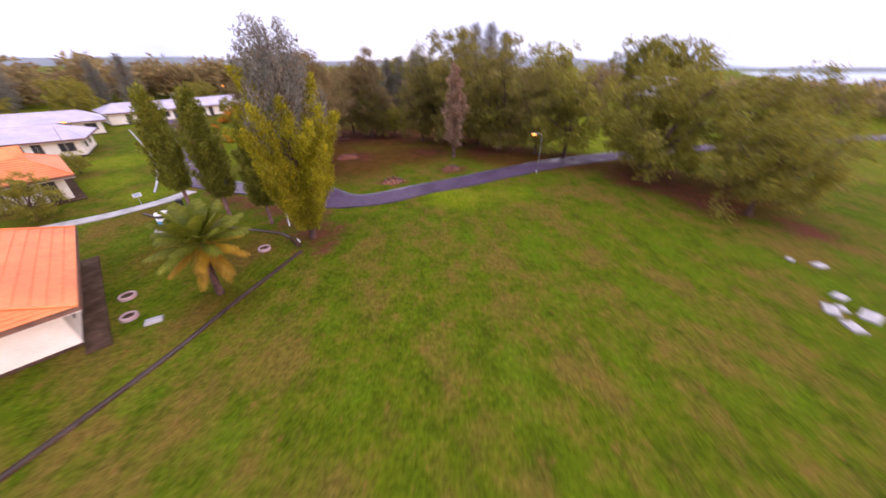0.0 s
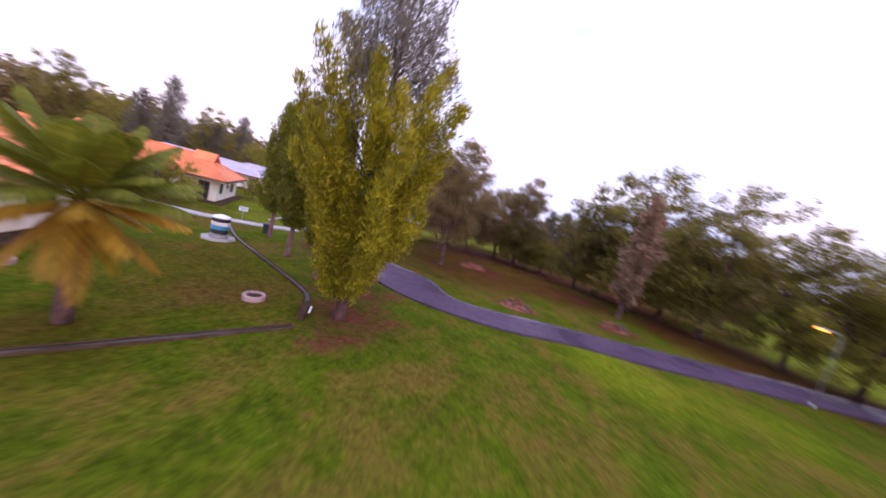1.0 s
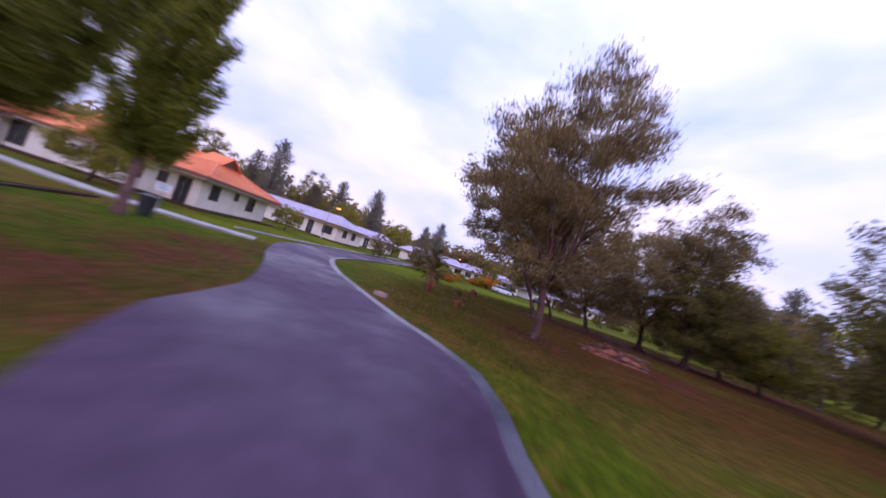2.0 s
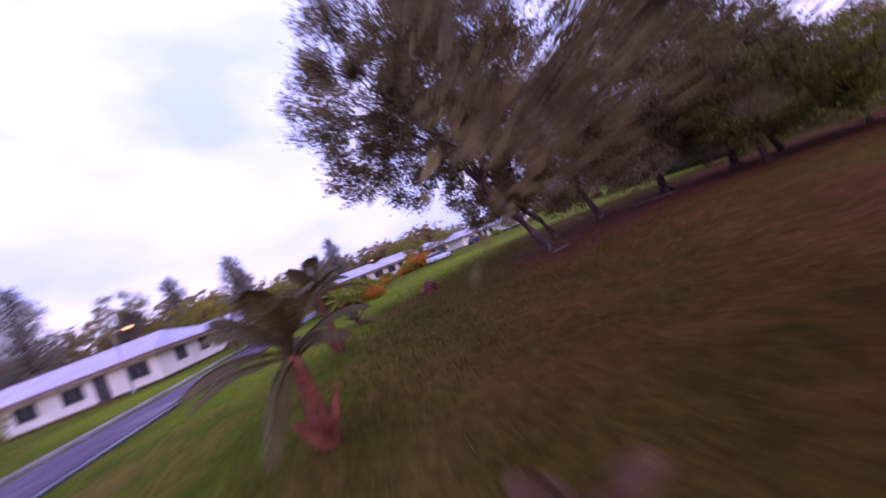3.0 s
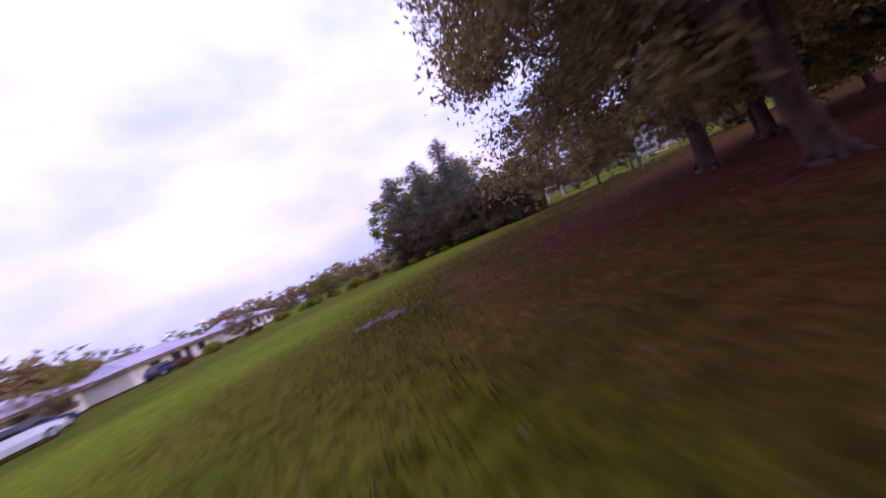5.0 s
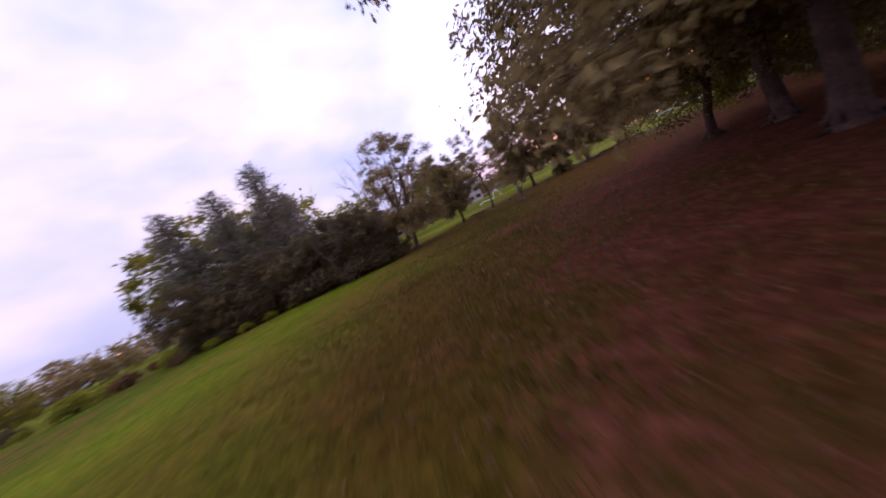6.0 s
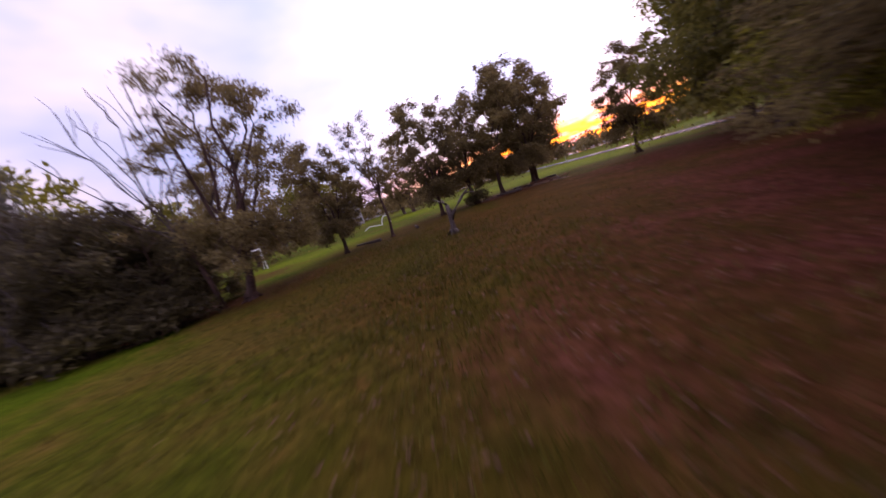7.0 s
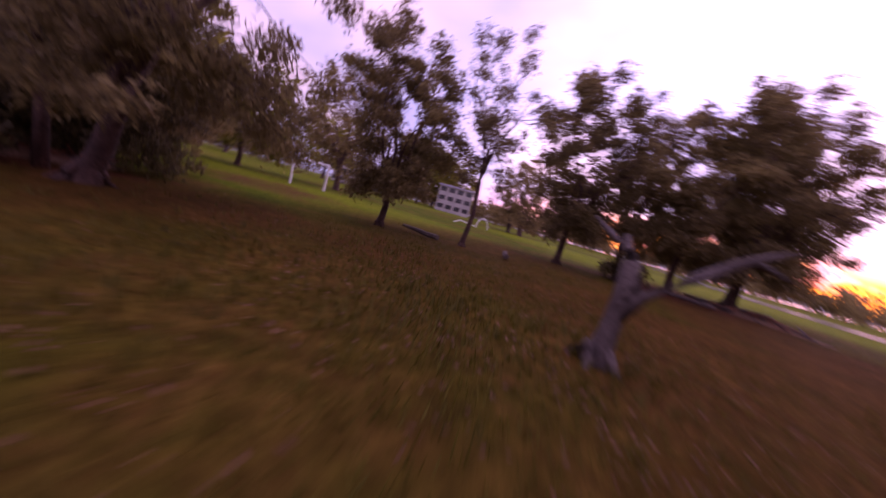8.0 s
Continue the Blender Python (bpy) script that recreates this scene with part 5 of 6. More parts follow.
def bungalow(label, corner, angle, length, width, roofmat, eave=2.6, rise=2.0, over=0.85, gablet=True, windows=(), end_windows=(), apron=0.0, course=14, hip=0.62):
    """corner: front right corner on the ground; the front runs back from it, the depth lies to its left."""
    root = thing("bungalow", label, "house", at=(*corner, 0), turn=angle)
    t, top = 0.2, eave + 0.1
    for lo, hi in (((-length, 0), (0, t)), ((-length, width - t), (0, width)), ((-t, t + 0.002), (0, width - t - 0.002)), ((-length, t + 0.002), (-length + t, width - t - 0.002))):
        w = Shape()
        w.box((*lo, -0.15), (*hi, top))
        part("wall", w, M_WALL, root)
    p = Shape()
    p.box((-length - 0.03, -0.03, -0.15), (0.03, width + 0.03, 0.16))
    part("plinth", p, M_DRAIN, root, "stained dark plinth")
    h = width / 2 + over
    a, b, c, d = (-length - over, -over, eave), (over, -over, eave), (over, width + over, eave), (-length - over, width + over, eave)
    e, f = (-length - over + h * hip, width / 2, eave + rise), (over - h * hip, width / 2, eave + rise)
    ridge = Shape()
    ridge.tube([(e[0], e[1], e[2] + 0.02), (f[0], f[1], f[2] + 0.02)], [0.11, 0.11], 8)
    roof = part("roof", ridge, roofmat, root)
    for quad in ((a, b, f, e), (c, d, e, f), (b, c, f, f), (d, a, e, e)):
        part("roof_slope", tile_slope(*quad, course), roofmat, roof)
    for q, w2 in ((b, f), (c, f), (a, e), (d, e)):
        hipcap = Shape()
        hipcap.tube([(q[0], q[1], q[2] + 0.03), (w2[0], w2[1], w2[2] + 0.01)], [0.09, 0.09], 6)
        part("hip_cap", hipcap, roofmat, roof)
    if gablet:
        for x0, sg in ((f[0], 1), (e[0], -1)):
            top, y0, zb = eave + rise + 0.42, width / 2, eave + rise * 0.70
            g = Shape()
            q = [(x0 + sg * 0.95, y0 - 1.3, zb), (x0 + sg * 0.95, y0 + 1.3, zb), (x0 + sg * 0.95, y0, top)]
            g.face(*q)
            back = [(p[0] - sg * 0.1, p[1], p[2]) for p in q]
            g.face(*reversed(back))
            for m in range(3):
                g.face(q[m], back[m], back[(m + 1) % 3], q[(m + 1) % 3])
            part("gable", g, M_FASCIA, roof, "dark boarded gablet")
            for s2 in (1, -1):
                k = Shape()
                q = [(x0 - sg * 0.9, y0, top + 0.04), (x0 + sg * 1.25, y0, top + 0.04), (x0 + sg * 1.25, y0 + s2 * 1.55, zb), (x0 - sg * 0.9, y0 + s2 * 1.55, zb + 0.05)]
                roof_slab(k, q if sg * s2 < 0 else list(reversed(q)), 0.06)
                part("gable_roof", k, roofmat, roof)
    o, z0, z1 = over + 0.003, eave - 0.24, eave - 0.02
    for lo, hi in (((-length - o, -o - 0.04), (o, -o)), ((-length - o, width + o), (o, width + o + 0.04)), ((o, -o), (o + 0.04, width + o)), ((-length - o - 0.04, -o), (-length - o, width + o))):
        board = Shape()
        board.box((*lo, z0), (*hi, z1))
        part("fascia", board, M_FASCIA, root, "brown fascia board under the eaves")
    soffit = Shape()
    soffit.box((-length - over, -over, eave - 0.30), (over, width + over, eave - 0.26))
    part("soffit", soffit, M_WALL, root)
    for x, z, ww, hh in windows:
        add_window(root, -x, z, ww, hh)
    for y, z, ww, hh in end_windows:
        win = Shape()
        win.box((0.005, y - ww / 2 - 0.06, z - 0.06), (0.05, y + ww / 2 + 0.06, z + hh + 0.06))
        fr = part("window", win, M_FRAME, root, "dark framed window")
        g = Shape()
        g.box((0.04, y - ww / 2, z), (0.06, y + ww / 2, z + hh))
        part("pane", g, M_GLASS, fr)
    if apron:
        q = Shape()
        q.box((-length - apron, -apron, -0.1), (apron, -0.035, 0.09))
        q.box((0.035, -0.03, -0.1), (apron, width + apron, 0.09))
        part("apron", q, M_DRAIN, root, "dark stained concrete apron")
    return root


mid_house = bungalow("cream bungalow with an orange tiled roof and gablets", (-38.2, 31.4), 51, 15, 9.8, M_ORANGE,
                     windows=((1.2, 0.0, 0.9, 2.05), (2.8, 1.25, 0.6, 0.7), (5.0, 1.0, 1.5, 1.15), (7.0, 0.75, 1.7, 1.4), (10.6, 0.9, 0.9, 1.3), (13.2, 0.5, 1.5, 1.6)), end_windows=((1.6, 1.0, 1.0, 1.1), (4.4, 1.5, 0.5, 0.6), (6.8, 0.9, 1.2, 1.2)), apron=0.8)
ac = Shape()
ac.box((-9.3, -0.40, 1.35), (-8.5, -0.06, 1.95))
acb = part("air_conditioner", ac, M_WHITE, mid_house, "white outdoor air conditioner unit")
fan = Shape()
fan.tube([(-8.95, -0.405, 1.65), (-8.95, -0.42, 1.65)], [0.22, 0.22], 14)
part("fan_grille", fan, M_DARK, acb)
porch = bungalow("low orange-roofed porch wing of the bungalow", (-46.4, 20.4), 51, 8, 8, M_ORANGE, eave=2.45, rise=1.6, gablet=False, windows=((2.0, 0.2, 1.6, 1.9), (5.2, 0.9, 1.4, 1.2)), course=10)
near_house = bungalow("cream bungalow with an orange roof and dark apron", (-25.3, 18.5), 135, 10.0, 14.5, M_ORANGE, eave=2.6, rise=3.0, gablet=False, apron=1.0, hip=0.25, course=18,
                      windows=((2.2, 0.9, 1.3, 1.2), (5.0, 0.1, 1.0, 2.0), (7.6, 0.9, 1.8, 1.2)), end_windows=((3, 1.0, 1.2, 1.1), (7, 1.0, 1.2, 1.1)))
lamp = Shape()
lamp.tube([(-6.2, -0.02, 2.15), (-6.2, -0.16, 2.10)], [0.10, 0.13], 10)
part("wall_lamp", lamp, M_WHITELAMP, near_house, "lit white wall lamp under the eaves")
ROWS = ((1.6, 0.9, 1.6, 1.1), (4.6, 0.1, 0.95, 2.0), (6.8, 0.9, 1.6, 1.1), (10.4, 0.9, 1.6, 1.1), (13.6, 0.1, 0.95, 2.0), (16.0, 0.9, 1.6, 1.1), (19.5, 0.9, 1.6, 1.1))
for corner, angle, length, width, lab in [((-53.8, 49.2), 36, 24, 8.5, "long cream bungalow with a pale metal roof"), ((-66.5, 66.5), 47, 17, 8, "long cream bungalow with a pale metal roof"), ((-62, 88), 52, 17, 8, "far cream bungalow with a pale metal roof"),
                                          ((-55.5, 104), 68, 18, 8, "far white bungalow with a pale metal roof"), ((-50, 122), 75, 14, 8, "far white bungalow with a pale metal roof"), ((-44, 142), 80, 14, 8, "far white bungalow behind trees")]:
    bungalow(lab, corner, angle, length, width, M_METAL, rise=1.5, gablet=False, windows=tuple(r for r in ROWS if r[0] < length - 1), end_windows=((2.5, 1.0, 1.2, 1.1), (5.5, 1.0, 1.2, 1.1)), course=10)


M_FARWALL = surface("weathered_pale_render", (0.26, 0.24, 0.23), (0.38, 0.35, 0.34), (0.48, 0.45, 0.44), 0.4, 6.0, bump=0.1)


def block(label, x, y, angle, length, depth, floors, storey=3.2):
    """A far flat-roofed block with window bands on each floor."""
    root = thing("apartment_building", label, "building", at=(x, y, 0), turn=angle)
    s = Shape()
    s.box((-length / 2, 0, -0.3), (length / 2, depth, floors * storey))
    part("wall", s, M_FARWALL, root)
    r = Shape()
    r.box((-length / 2 - 0.5, -0.5, floors * storey + 0.003), (length / 2 + 0.5, depth + 0.5, floors * storey + 0.4))
    part("roof", r, M_METAL, root)
    n = int(length / 2.6)
    for fl in range(floors):
        for i in range(n):
            x0 = -length / 2 + (i + 0.5) * length / n
            add_window(root, x0, fl * storey + 1.0, 1.8, 1.3, panes=2)
    return root


block("far white three-storey block with dark window bands", 82, 172, -43, 26, 12, 3)
block("far white three-storey block with dark window bands", 78, 127, -62, 11, 9, 3, 2.7)
block("far pale long hall by the shore", 160, 150, -45, 28, 16, 2)
block("far pale long hall by the shore", 235, 165, -50, 30, 16, 2)


# ---- street lamps ----
def street_lamp(x, y, turn, height=5.5):
    root = thing("street_lamp", "slim pale street lamp with a lit orange head", "street lamp", "street lamps", at=(x, y, 0), turn=turn)
    s = Shape()
    s.tube([(0, 0, -0.1), (0, 0, 0.25)], [0.11, 0.10], 10)
    s.tube([(0, 0, 0.25), (0, 0, height - 0.5), (0.05, 0, height - 0.2), (0.25, 0, height - 0.03), (0.95, 0, height)], [0.05, 0.036, 0.034, 0.032, 0.03], 8)
    part("pole", s, M_GREYMETAL, root, smooth=True)
    h = Shape()
    h.box((0.85, -0.13, height - 0.03), (1.5, 0.13, height + 0.09))
    head = part("head", h, M_GREYMETAL, root)
    g = Shape()
    g.box((0.92, -0.10, height - 0.10), (1.45, 0.10, height - 0.033))
    part("lens", g, M_SODIUM, head, "glowing orange lens")
    return root


first_lamp = street_lamp(13.4, 40.6, 195, 5.0)
for x, y, turn in [(-54.5, 47.5, 40), (-71, 93, 60), (-90, 80, 20), (-79, 128, 10), (-53.5, 117, 0), (-43.5, 116, 20), (-47.3, 119, 200), (-38.5, 190, 0), (-17, 180, 0), (-4, 176, 0), (86, 165, 0), (-38, 150, 90), (64, 58.5, 100), (100, 174, 10), (-60, 160, 10)]:
    copy_thing(first_lamp, pose(x, y, 0, 0, 0, turn))


# ---- parked cars ----
M_CARWHITE = surface("white_car_paint", (0.55, 0.56, 0.58), (0.66, 0.67, 0.69), (0.74, 0.75, 0.77), 1.0, 30.0, rough=0.25, bump=0.0)
M_CARBLUE = surface("dark_blue_car_paint", (0.012, 0.018, 0.05), (0.018, 0.028, 0.075), (0.03, 0.045, 0.10), 1.0, 30.0, rough=0.25, bump=0.0)
M_TYRE = surface("tyre_rubber", (0.012, 0.012, 0.012), (0.02, 0.02, 0.02), (0.035, 0.034, 0.033), 6.0, 30.0, rough=0.85, bump=0.1)
M_CARGLASS = surface("dark_car_glass", (0.015, 0.018, 0.022), (0.02, 0.024, 0.03), (0.03, 0.034, 0.04), 1.0, 8.0, rough=0.08, bump=0.0)
M_TAIL = surface("red_lamp_plastic", (0.30, 0.01, 0.01), (0.42, 0.015, 0.012), (0.5, 0.03, 0.02), 2.0, 20.0, rough=0.25, bump=0.0)


def loft(s, rings):
    """Skin through rings of equal length, closed at both ends."""
    n = len(rings[0])
    base = len(s.v)
    for ring in rings:
        s.v.extend(tuple(p) for p in ring)
    for j in range(len(rings) - 1):
        for i in range(n):
            a, b = base + j * n + i, base + j * n + (i + 1) % n
            s.f.append((a, b, b + n, a + n))
    s.f.append(tuple(base + i for i in reversed(range(n))))
    s.f.append(tuple(base + (len(rings) - 1) * n + i for i in range(n)))


def car_ring(x, lo, hi, half, tuck):
    return [(x, -half * 0.92, lo), (x, half * 0.92, lo), (x, half, lo + (hi - lo) * 0.45), (x, half * tuck, hi), (x, -half * tuck, hi), (x, -half, lo + (hi - lo) * 0.45)]


def parked_car(x, y, turn, paint, label):
    """A hatchback: body, glazed cabin with a painted roof, lamps, bumpers and four wheels."""
    root = thing("car", label, "car", at=(x, y, 0), turn=turn)
    s = Shape()
    loft(s, [car_ring(u, lo, hi, w, 0.93) for u, lo, hi, w in ((-2.02, 0.42, 0.80, 0.70), (-1.92, 0.28, 0.95, 0.80), (-1.2, 0.22, 1.0, 0.85), (0.6, 0.22, 0.98, 0.85), (1.3, 0.22, 0.90, 0.83), (1.85, 0.28, 0.76, 0.78), (2.02, 0.40, 0.64, 0.66))])
    body = part("body", s, paint, root, smooth=False)
    g = Shape()
    loft(g, [car_ring(u, lo, hi, w, t) for u, lo, hi, w, t in ((-1.88, 0.93, 0.97, 0.74, 0.95), (-1.45, 0.93, 1.43, 0.77, 0.76), (0.15, 0.93, 1.46, 0.77, 0.76), (0.95, 0.92, 0.96, 0.74, 0.95))])
    part("window_band", g, M_CARGLASS, root, "dark tinted windows")
    r = Shape()
    loft(r, [car_ring(u, lo, hi, w, 0.9) for u, lo, hi, w in ((-1.52, 1.40, 1.43, 0.58), (-1.35, 1.42, 1.49, 0.62), (0.05, 1.44, 1.51, 0.62), (0.28, 1.40, 1.44, 0.58))])
    part("roof", r, paint, root)
    for sy in (-1, 1):
        for sx, mat, nm in ((-1.99, M_TAIL, "tail_lamp"), (1.95, M_CARWHITE, "headlamp")):
            b = Shape()
            b.box((sx - 0.06, sy * 0.56 - 0.14, 0.62), (sx + 0.06, sy * 0.56 + 0.14, 0.76))
            part(nm, b, mat, body)
        for wx in (-1.28, 1.25):
            t = Shape()
            t.tube([(wx, sy * 0.66, 0.31), (wx, sy * 0.70, 0.31), (wx, sy * 0.84, 0.31), (wx, sy * 0.87, 0.31)], [0.27, 0.31, 0.31, 0.27], 18)
            wheel = part("wheel", t, M_TYRE, root)
            h = Shape()
            h.tube([(wx, sy * 0.872, 0.31), (wx, sy * 0.885, 0.31)], [0.19, 0.17], 12)
            part("rim", h, M_GREYMETAL, wheel)
    return root


parked_car(-45.6, 82.6, 62, M_CARWHITE, "white hatchback parked by the bungalow lane")
parked_car(-47.6, 86.8, 70, M_CARBLUE, "dark blue hatchback parked by the bungalow lane")
parked_car(-48.6, 104.6, 75, M_CARBLUE, "dark blue hatchback parked before a white bungalow")


# ---- small things ----
def hollow_ring(x, y, r, label):
    root = thing("manhole", label, "manhole", "concrete manhole rings", at=(x, y, 0))
    s = Shape()
    n = 22
    prof = [(r, -0.1), (r, 0.14), (r - 0.03, 0.17), (r - 0.11, 0.17), (r - 0.13, 0.14), (r - 0.13, 0.06)]
    for k in range(n):
        a = 6.2832 * k / n
        s.v.extend((math.cos(a) * p, math.sin(a) * p, z) for p, z in prof)
    for k in range(n):
        for j in range(5):
            q, w = 6 * k + j, 6 * ((k + 1) % n) + j
            s.f.append((q, w, w + 1, q + 1))
    part("ring", s, M_RING, root)
    # Dark disc in the hollow ring, standing in for the shade inside.
    c = Shape()
    c.tube([(0, 0, 0.0), (0, 0, 0.09)], [r - 0.135, r - 0.135], 22)
    part("lid", c, M_DRAIN, root)
    return root


hollow_ring(-13.5, 20.9, 0.46, "round concrete manhole ring in the grass")
hollow_ring(-17.6, 13.4, 0.42, "round concrete manhole ring in the grass")
hollow_ring(-19.2, 15.2, 0.45, "round concrete manhole ring in the grass")
hollow_ring(-20.9, 10.0, 0.45, "round concrete manhole ring in the grass")


def slab(x, y, w, d, turn, label, mat=M_CONCRETE, h=0.09):
    s = Shape()
    s.box((-w / 2, -d / 2, -0.1), (w / 2, d / 2, h - 0.02))
    s.box((-w / 2 + 0.02, -d / 2 + 0.02, h - 0.018), (w / 2 - 0.02, d / 2 - 0.02, h))
    return solid("concrete_slab", s, mat, label, "slab", at=(x, y, 0), turn=turn)


slab(-16.0, 13.1, 0.8, 0.5, 30, "small pale concrete cover in the grass", M_CONCRETE)
slab(-18.75, 36.4, 0.48, 0.32, 20, "flat weathered concrete cover beside the lane", M_RING)
for x, y, w, d, turn in [(28.0, 18.2, 0.9, 0.6, 10), (23.6, 13.5, 1.1, 0.7, 50), (25.5, 14.7, 0.8, 0.6, 20), (23.3, 12.1, 0.9, 0.7, 80), (25.3, 12.9, 1.3, 0.8, 30), (24.4, 13.6, 0.6, 0.4, 65), (26.6, 19.0, 0.5, 0.4, 35)]:
    slab(x, y, w, d, turn, "broken grey concrete slab lying in grass")


def water_tank(x, y):
    """A ribbed round tank with coloured bands on a slab."""
    root = thing("water_tank", "round banded water tank on a concrete base", "tank", at=(x, y, 0))
    b = Shape()
    b.tube([(0, 0, -0.1), (0, 0, 0.12)], [1.05, 1.0], 8)
    part("base", b, M_CONCRETE, root)
    z = 0.12
    for i, (mat, name) in enumerate(((M_GREYMETAL, "band"), (M_DARK, "band"), (M_BLUE, "band"), (M_WHITE, "band"), (M_DARK, "band"))):
        s = Shape()
        s.tube([(0, 0, z), (0, 0, z + 0.05), (0, 0, z + 0.22), (0, 0, z + 0.262)], [0.47, 0.54, 0.54, 0.47], 20)
        part(name, s, mat, root, "blue painted band" if mat == M_BLUE else "")
        z += 0.264
    t = Shape()
    t.tube([(0, 0, z), (0, 0, z + 0.1), (0, 0, z + 0.22)], [0.55, 0.50, 0.12], 20)
    part("lid", t, M_WHITE, root, "white domed lid")


water_tank(-23.4, 24.4)


def notice(x, y, turn):
    root = thing("sign_board", "small white notice board on a post", "sign", at=(x, y, 0), turn=turn)
    s = Shape()
    s.tube([(0, 0, -0.1), (0, 0, 1.0)], [0.03, 0.03], 6)
    part("post", s, M_GREYMETAL, root)
    p = Shape()
    p.box((-0.35, -0.05, 0.95), (0.35, -0.032, 1.35))
    board = part("board", p, M_WHITE, root)
    bars = Shape()
    for i, w in enumerate((0.5, 0.42, 0.46)):
        bars.box((-w / 2, -0.056, 1.24 - 0.1 * i), (w / 2, -0.052, 1.28 - 0.1 * i))
    part("print", bars, M_BLUE, board)


notice(-29.8, 29.5, 60)


def bin_thing(x, y):
    root = thing("litter_bin", "dark plastic litter bin beside the path", "bin", at=(x, y, 0))
    s = Shape()
    s.tube([(0, 0, -0.02), (0, 0, 0.75)], [0.24, 0.30], 12)
    part("body", s, M_DARK, root)
    l = Shape()
    l.tube([(0, 0, 0.753), (0, 0, 0.80), (0, 0, 0.88)], [0.33, 0.33, 0.1], 12)
    part("lid", l, M_DARK, root)


bin_thing(-25.7, 29.2)


def marker_post(x, y):
    root = thing("marker_post", "short white marker post beside the lane", "post", at=(x, y, 0))
    s = Shape()
    s.tube([(0, 0, -0.1), (0, 0, 1.2), (0, 0, 1.26)], [0.06, 0.06, 0.03], 8)
    part("shaft", s, M_WHITE, root)
    b = Shape()
    b.tube([(0, 0, 0.95), (0, 0, 1.08)], [0.064, 0.064], 8)
    part("band", b, M_DARK, root, "dark band")


marker_post(-13.2, 24.95)


def culvert(x, y, turn):
    root = thing("culvert_head", "dark culvert head with a white pipe at the drain corner", "culvert", at=(x, y, 0), turn=turn)
    s = Shape()
    s.box((-0.7, -0.16, -0.1), (0.7, 0.16, 0.24))
    part("wall", s, M_DRAIN, root)
    p = Shape()
    p.tube([(-0.2, -0.26, 0.12), (0.35, -0.26, 0.15)], [0.05, 0.05], 10)
    part("pipe", p, M_WHITE, root, "white plastic pipe")


culvert(-11.4, 21.8, 132)


def brush_heap(seed, x, y, turn, length, width, height, label, count=60, mat=M_REDBARK):
    """A heap of cut branches and litter."""
    rng = random.Random(seed)
    root = thing("brush_heap", label, "brush heap", at=(x, y, 0), turn=turn)
    mound = Shape()
    n = 14
    for j in range(n + 1):
        for i in range(n + 1):
            u, v = -1 + 2 * i / n, -1 + 2 * j / n
            r = max(0.0, 1 - u * u - v * v)
            mound.v.append((u * length / 2, v * width / 2, -0.06 + height * 0.5 * r ** 0.8 * (1 + 0.6 * noise.noise((u * 3 + seed, v * 3, 1)))))
    for j in range(n):
        for i in range(n):
            q = j * (n + 1) + i
            mound.f.append((q, q + 1, q + n + 2, q + n + 1))
    part("litter", mound, mat, root, smooth=True)
    for k in range(count):
        s = Shape()
        a, u = rng.uniform(0, 6.28), math.sqrt(rng.random())
        p = Vector((math.cos(a) * u * length * 0.45, math.sin(a) * u * width * 0.42, height * (1 - u * u) * rng.uniform(0.3, 0.8) + 0.04))
        w = rng.uniform(0, 6.28)
        l = rng.uniform(0.4, 1.3)
        d = Vector((math.cos(w) * l, math.sin(w) * l * 0.6, rng.uniform(-0.15, 0.45)))
        r = rng.uniform(0.02, 0.06)
        s.tube([p - d * 0.5, p + Vector((0, 0, 0.04)), p + d * 0.5], [r, r * 0.9, r * 0.5], 5)
        part("branch", s, (M_PALEBARK, M_RUST, M_BARK, M_RUST)[k % 4], root)
    return root


brush_heap(81, -13.6, 47.8, 25, 3.2, 1.4, 0.9, "heap of cut branches and rust-red litter under trees", 90, M_REDBARK)
brush_heap(82, -5.4, 36.7, 20, 2.6, 1.5, 0.8, "heap of rust-red cut branches beside the lane", 80, M_RUST)
brush_heap(83, 2.0, 42.0, 30, 2.4, 1.2, 0.65, "low heap of rust-red dry branches beside the lane", 60, M_RUST)
brush_heap(84, 11.0, 70.5, 60, 5.0, 1.2, 0.35, "line of fallen logs under the trees", 30, M_SOIL)
brush_heap(85, -8.0, 87.5, 10, 4.5, 1.6, 0.4, "fallen dead branches at the field edge", 46, M_SOIL)


def mound(x, y):
    """A reddish termite mound."""
    s = Shape()
    n, m = 30, 14
    for j in range(m + 1):
        t = j / m
        for i in range(n):
            a = 6.2832 * i / n
            r = (0.40 * (1 - t) ** 0.45 + 0.03) * (1 + 0.45 * noise.noise((math.cos(a) * 1.5, math.sin(a) * 1.5, t * 2.5)) + 0.25 * noise.noise((math.cos(a) * 4, math.sin(a) * 4, t * 6.0)))
            s.v.append((math.cos(a) * r * 1.2, math.sin(a) * r, -0.08 + (0.56 + 0.08 * math.cos(a + 1)) * t))
    for j in range(m):
        for i in range(n):
            s.f.append((j * n + i, j * n + (i + 1) % n, (j + 1) * n + (i + 1) % n, (j + 1) * n + i))
    s.f.append(tuple(m * n + i for i in range(n)))
    solid("earth_mound", s, M_REDSOIL, "reddish crumbling earth mound in the grass", "mound", smooth=True, at=(x, y, 0))


M_REDSOIL = surface("red_earth", (0.055, 0.014, 0.010), (0.115, 0.030, 0.022), (0.19, 0.058, 0.042), 3.0, 18.0, bump=0.9, dist=0.06)
mound(-28.4, 53.35)


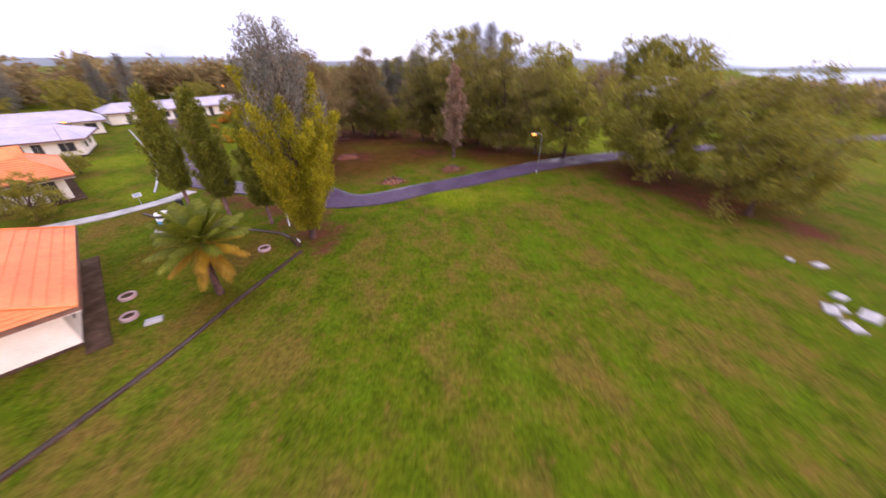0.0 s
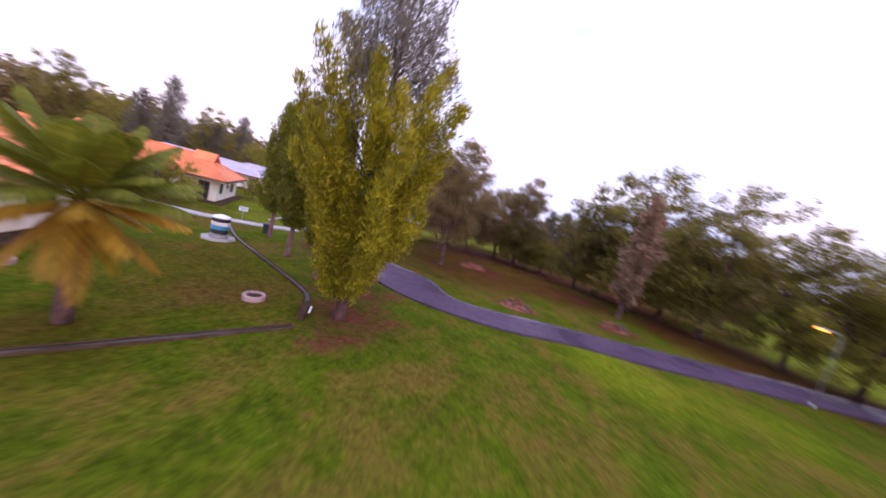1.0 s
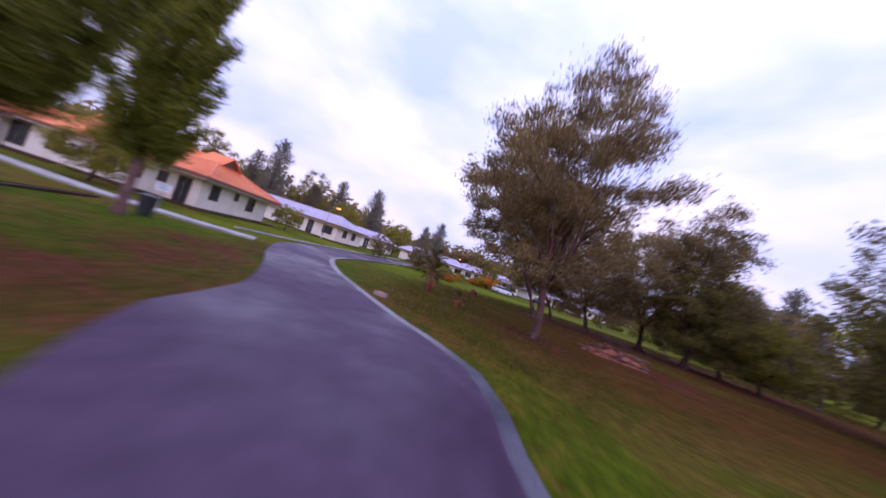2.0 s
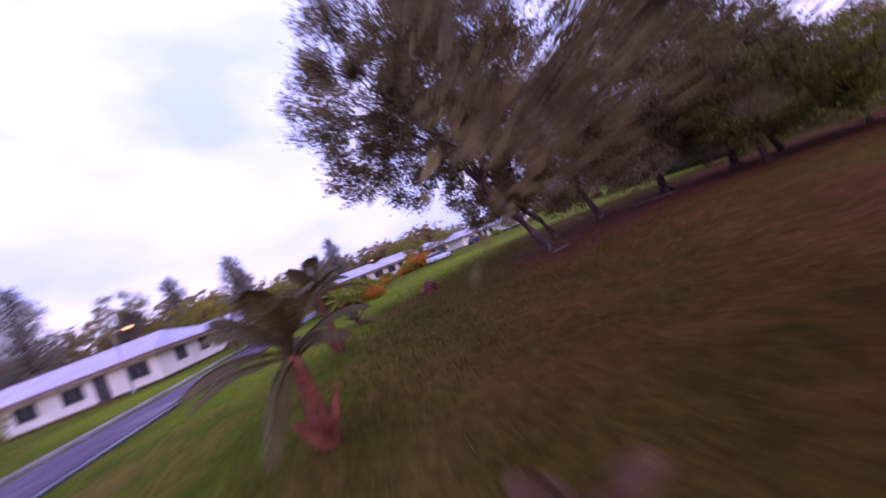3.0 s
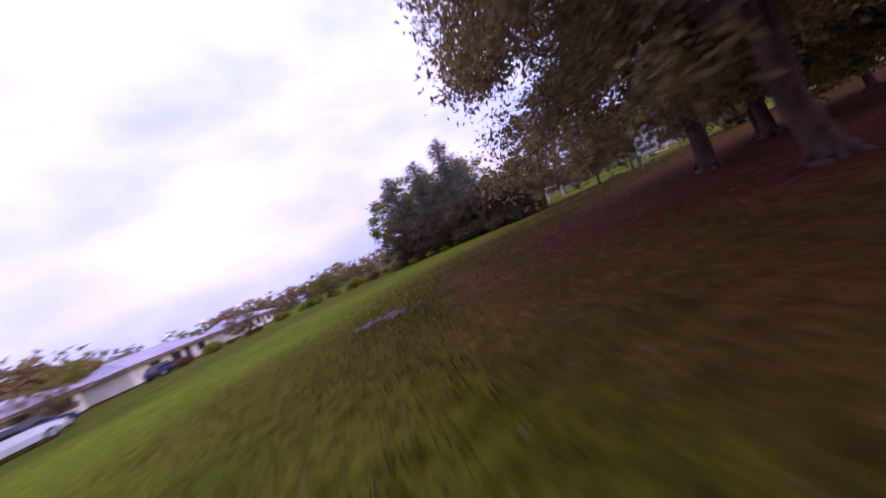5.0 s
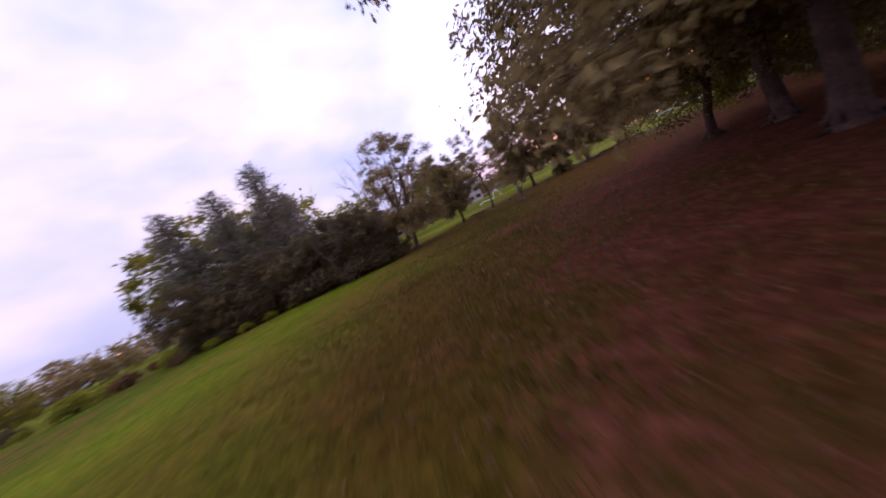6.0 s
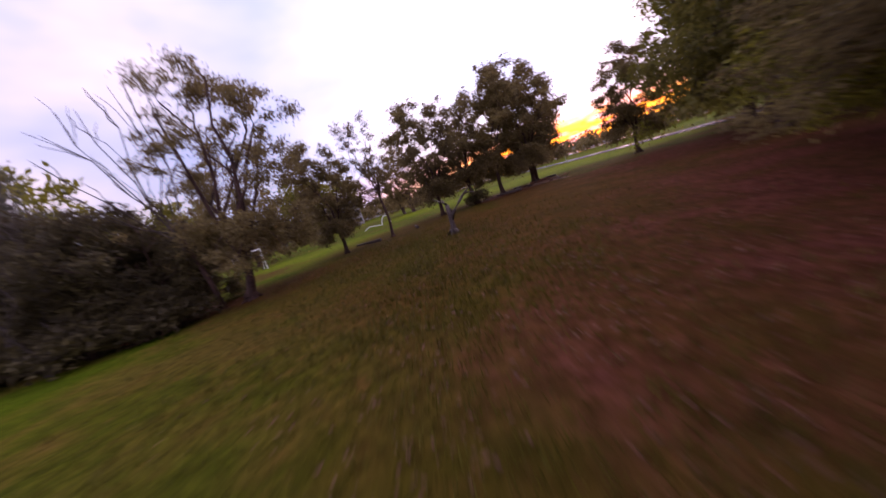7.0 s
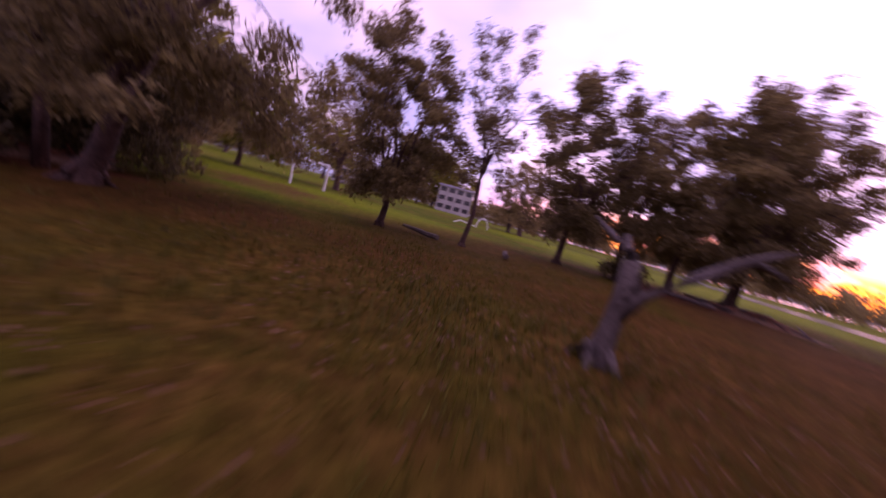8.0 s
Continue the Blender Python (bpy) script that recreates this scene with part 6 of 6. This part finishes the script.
def stick(x, y, turn, length, r, label, mat=M_PALEBARK):
    s = Shape()
    rng = random.Random(int(x * 10))
    pts = [(length * (t - 0.5), rng.uniform(-0.05, 0.05) * length, 0.02 + r + rng.uniform(0, 0.03)) for t in (0, 0.3, 0.6, 1)]
    s.tube(pts, [r, r * 0.9, r * 0.8, r * 0.5], 6)
    solid("fallen_branch", s, mat, label, "branch", at=(x, y, 0), turn=turn)


stick(-20.2, 37.95, 145, 1.5, 0.025, "pale bare stick lying in the grass")
stick(-23.5, 55.5, 20, 1.3, 0.026, "fallen branch on bare soil by the tree")
stick(-25.0, 56.6, 40, 0.9, 0.022, "fallen branch on bare soil by the tree")
stick(-21.6, 53.2, 60, 0.9, 0.07, "pale split log at the tree foot")
for x, y, turn, l in [(-22.0, 54.4, 100, 1.1), (-23.1, 54.2, 150, 1.3), (-22.9, 56.1, 75, 1.5), (-21.5, 56.4, 20, 1.0), (-23.6, 57.4, 130, 0.9), (-20.4, 55.4, 80, 1.2)]:
    stick(x, y, turn, l * 0.7, 0.016, "thin bleached stick on bare soil by the tree")
stick(-17.5, 61.5, 10, 2.0, 0.06, "fallen branch in the shade of trees")
for x, y, turn, l in [(12.5, 72.2, 30, 3.0), (15.5, 70.0, 100, 2.6), (9.8, 73.5, 70, 2.2), (1.2, 83.0, 80, 2.0), (3.2, 80.2, 20, 1.8)]:
    stick(x, y, turn, l, 0.10, "bleached fallen log under the trees")


def goal_frame(x, y, turn):
    root = thing("goal_frame", "white tubular goal frame on the far lawn", "goal", at=(x, y, 0), turn=turn)
    for name, pts in (("post", [(-1.2, 0, -0.1), (-1.2, 0, 1.9)]), ("post", [(1.2, 0, -0.1), (1.2, 0, 1.9)]), ("crossbar", [(-1.25, 0, 1.95), (1.25, 0, 1.95)]), ("brace", [(-1.2, 0.02, 1.8), (-1.2, 1.0, 0.0)]), ("brace", [(1.2, 0.02, 1.8), (1.2, 1.0, 0.0)])):
        s = Shape()
        s.tube(pts, [0.06, 0.06], 8)
        part(name, s, M_WHITE, root)


goal_frame(6.2, 97.5, -30)


def hoop(x, y, turn):
    root = thing("play_hoop", "white tubular play hoop standing on the grass", "play equipment", at=(x, y, 0), turn=turn)
    s = Shape()
    s.tube([(math.cos(a) * 1.0, 0, math.sin(a) * 1.3 - 0.1) for a in np.linspace(0, math.pi, 15)], [0.06] * 15, 8)
    part("arch", s, M_WHITE, root, smooth=True)
    l = Shape()
    l.tube([(-1.0, 0.05, 0.05), (-3.2, 0.4, 0.35), (-4.0, 0.6, 0.0)], [0.05, 0.05, 0.05], 8)
    part("rail", l, M_WHITE, root)


hoop(25.5, 91.5, -20)

# pale rubble strewn in the thin grass
rub = Shape()
rr = random.Random(91)
for _ in range(300):
    u, w = rr.gauss(0, 0.36), rr.gauss(0, 0.22)
    x, y, k = -27.0 + u * 0.9, 68.0 - u * 0.3 + w, rr.uniform(0.02, 0.07)
    if math.sin(x * 7.0) + math.sin(y * 11.0 + x * 3.0) < -0.5:
        continue
    turn = rr.uniform(0, 6.28)
    rim = [(x + math.cos(turn + i * 1.257) * k * rr.uniform(0.6, 1.2), y + math.sin(turn + i * 1.257) * k * rr.uniform(0.5, 1.0)) for i in range(5)]
    z = rr.uniform(0.0, 0.022)
    n = len(rub.v)
    rub.v.extend([(px, py, -0.06) for px, py in rim] + [(x + (px - x) * 0.85, y + (py - y) * 0.85, z) for px, py in rim])
    rub.f.extend([(n + i, n + (i + 1) % 5, n + 5 + (i + 1) % 5, n + 5 + i) for i in range(5)] + [tuple(range(n + 5, n + 10))])
solid("rubble", rub, M_RUBBLE, "pale grey rubble strewn in thin grass", "rubble", "stuff")


# ---- grass tufts along the flown stretch of lawn ----
def grass():
    rng = random.Random(101)
    s = Shape()
    line = spline([(-12, 35.5), (-16, 38), (-20.5, 43), (-24.5, 50), (-26.5, 57), (-26.8, 63), (-25.5, 68), (-21, 72), (-15, 74.5), (-8, 76.5), (-2, 79)], 0.5)
    for _ in range(52000):
        p = rng.choice(line)
        x, y = p.x + rng.gauss(0, 2.6), p.y + rng.gauss(0, 2.6)
        if bare_amount(x, y) > rng.uniform(0.4, 1.0) or (x < -11 and y < 36.6 + max(0.0, (-22 - x)) * 0.9):
            continue
        h = rng.uniform(0.03, 0.09) * (1.7 if noise.noise((x * 0.8, y * 0.8, 7.0)) > 0.25 else 1.0)
        for _ in range(2):
            a = rng.uniform(0, 6.28)
            d = Vector((math.cos(a), math.sin(a), 0))
            b = Vector((x + rng.uniform(-0.05, 0.05), y + rng.uniform(-0.05, 0.05), -0.06))
            n = len(s.v)
            e = Vector((-d.y, d.x, 0)) * 0.012
            s.v.extend((tuple(b - e), tuple(b + e), tuple(b + d * h * rng.uniform(0.3, 0.9) + Vector((0, 0, h + 0.06)))))
            s.f.append((n, n + 1, n + 2))
    solid("grass", s, M_GRASS, "short uneven tufts of lawn grass", "grass", "stuff")


grass()


# ---- fallen leaves in the thin grass ----
def litter():
    rng = random.Random(103)
    s = Shape()
    line = spline([(-21.5, 52), (-23, 57), (-24, 63), (-24.5, 66.5), (-20, 70.5), (-14, 73), (-8, 75.5), (-4, 78), (-1, 80)], 0.5)
    for _ in range(15000):
        p = rng.choice(line)
        x, y = p.x + rng.gauss(0, 2.4), p.y + rng.gauss(0, 2.4)
        if noise.noise((x * 1.3, y * 1.3, 2.0)) + rng.uniform(-0.35, 0.35) < -0.05:
            continue
        a, k = rng.uniform(0, 6.28), rng.uniform(0.012, 0.042)
        d, e = Vector((math.cos(a), math.sin(a), rng.uniform(-0.1, 0.3))), Vector((-math.sin(a), math.cos(a), rng.uniform(-0.2, 0.4)))
        b = Vector((x, y, rng.uniform(0.0, 0.05)))
        s.face(b - d * k, b + e * k * 0.5, b + d * k, b - e * k * 0.5)
    solid("leaf_litter", s, M_LITTER, "reddish-brown fallen leaves strewn in the grass", "leaves", "stuff")


litter()
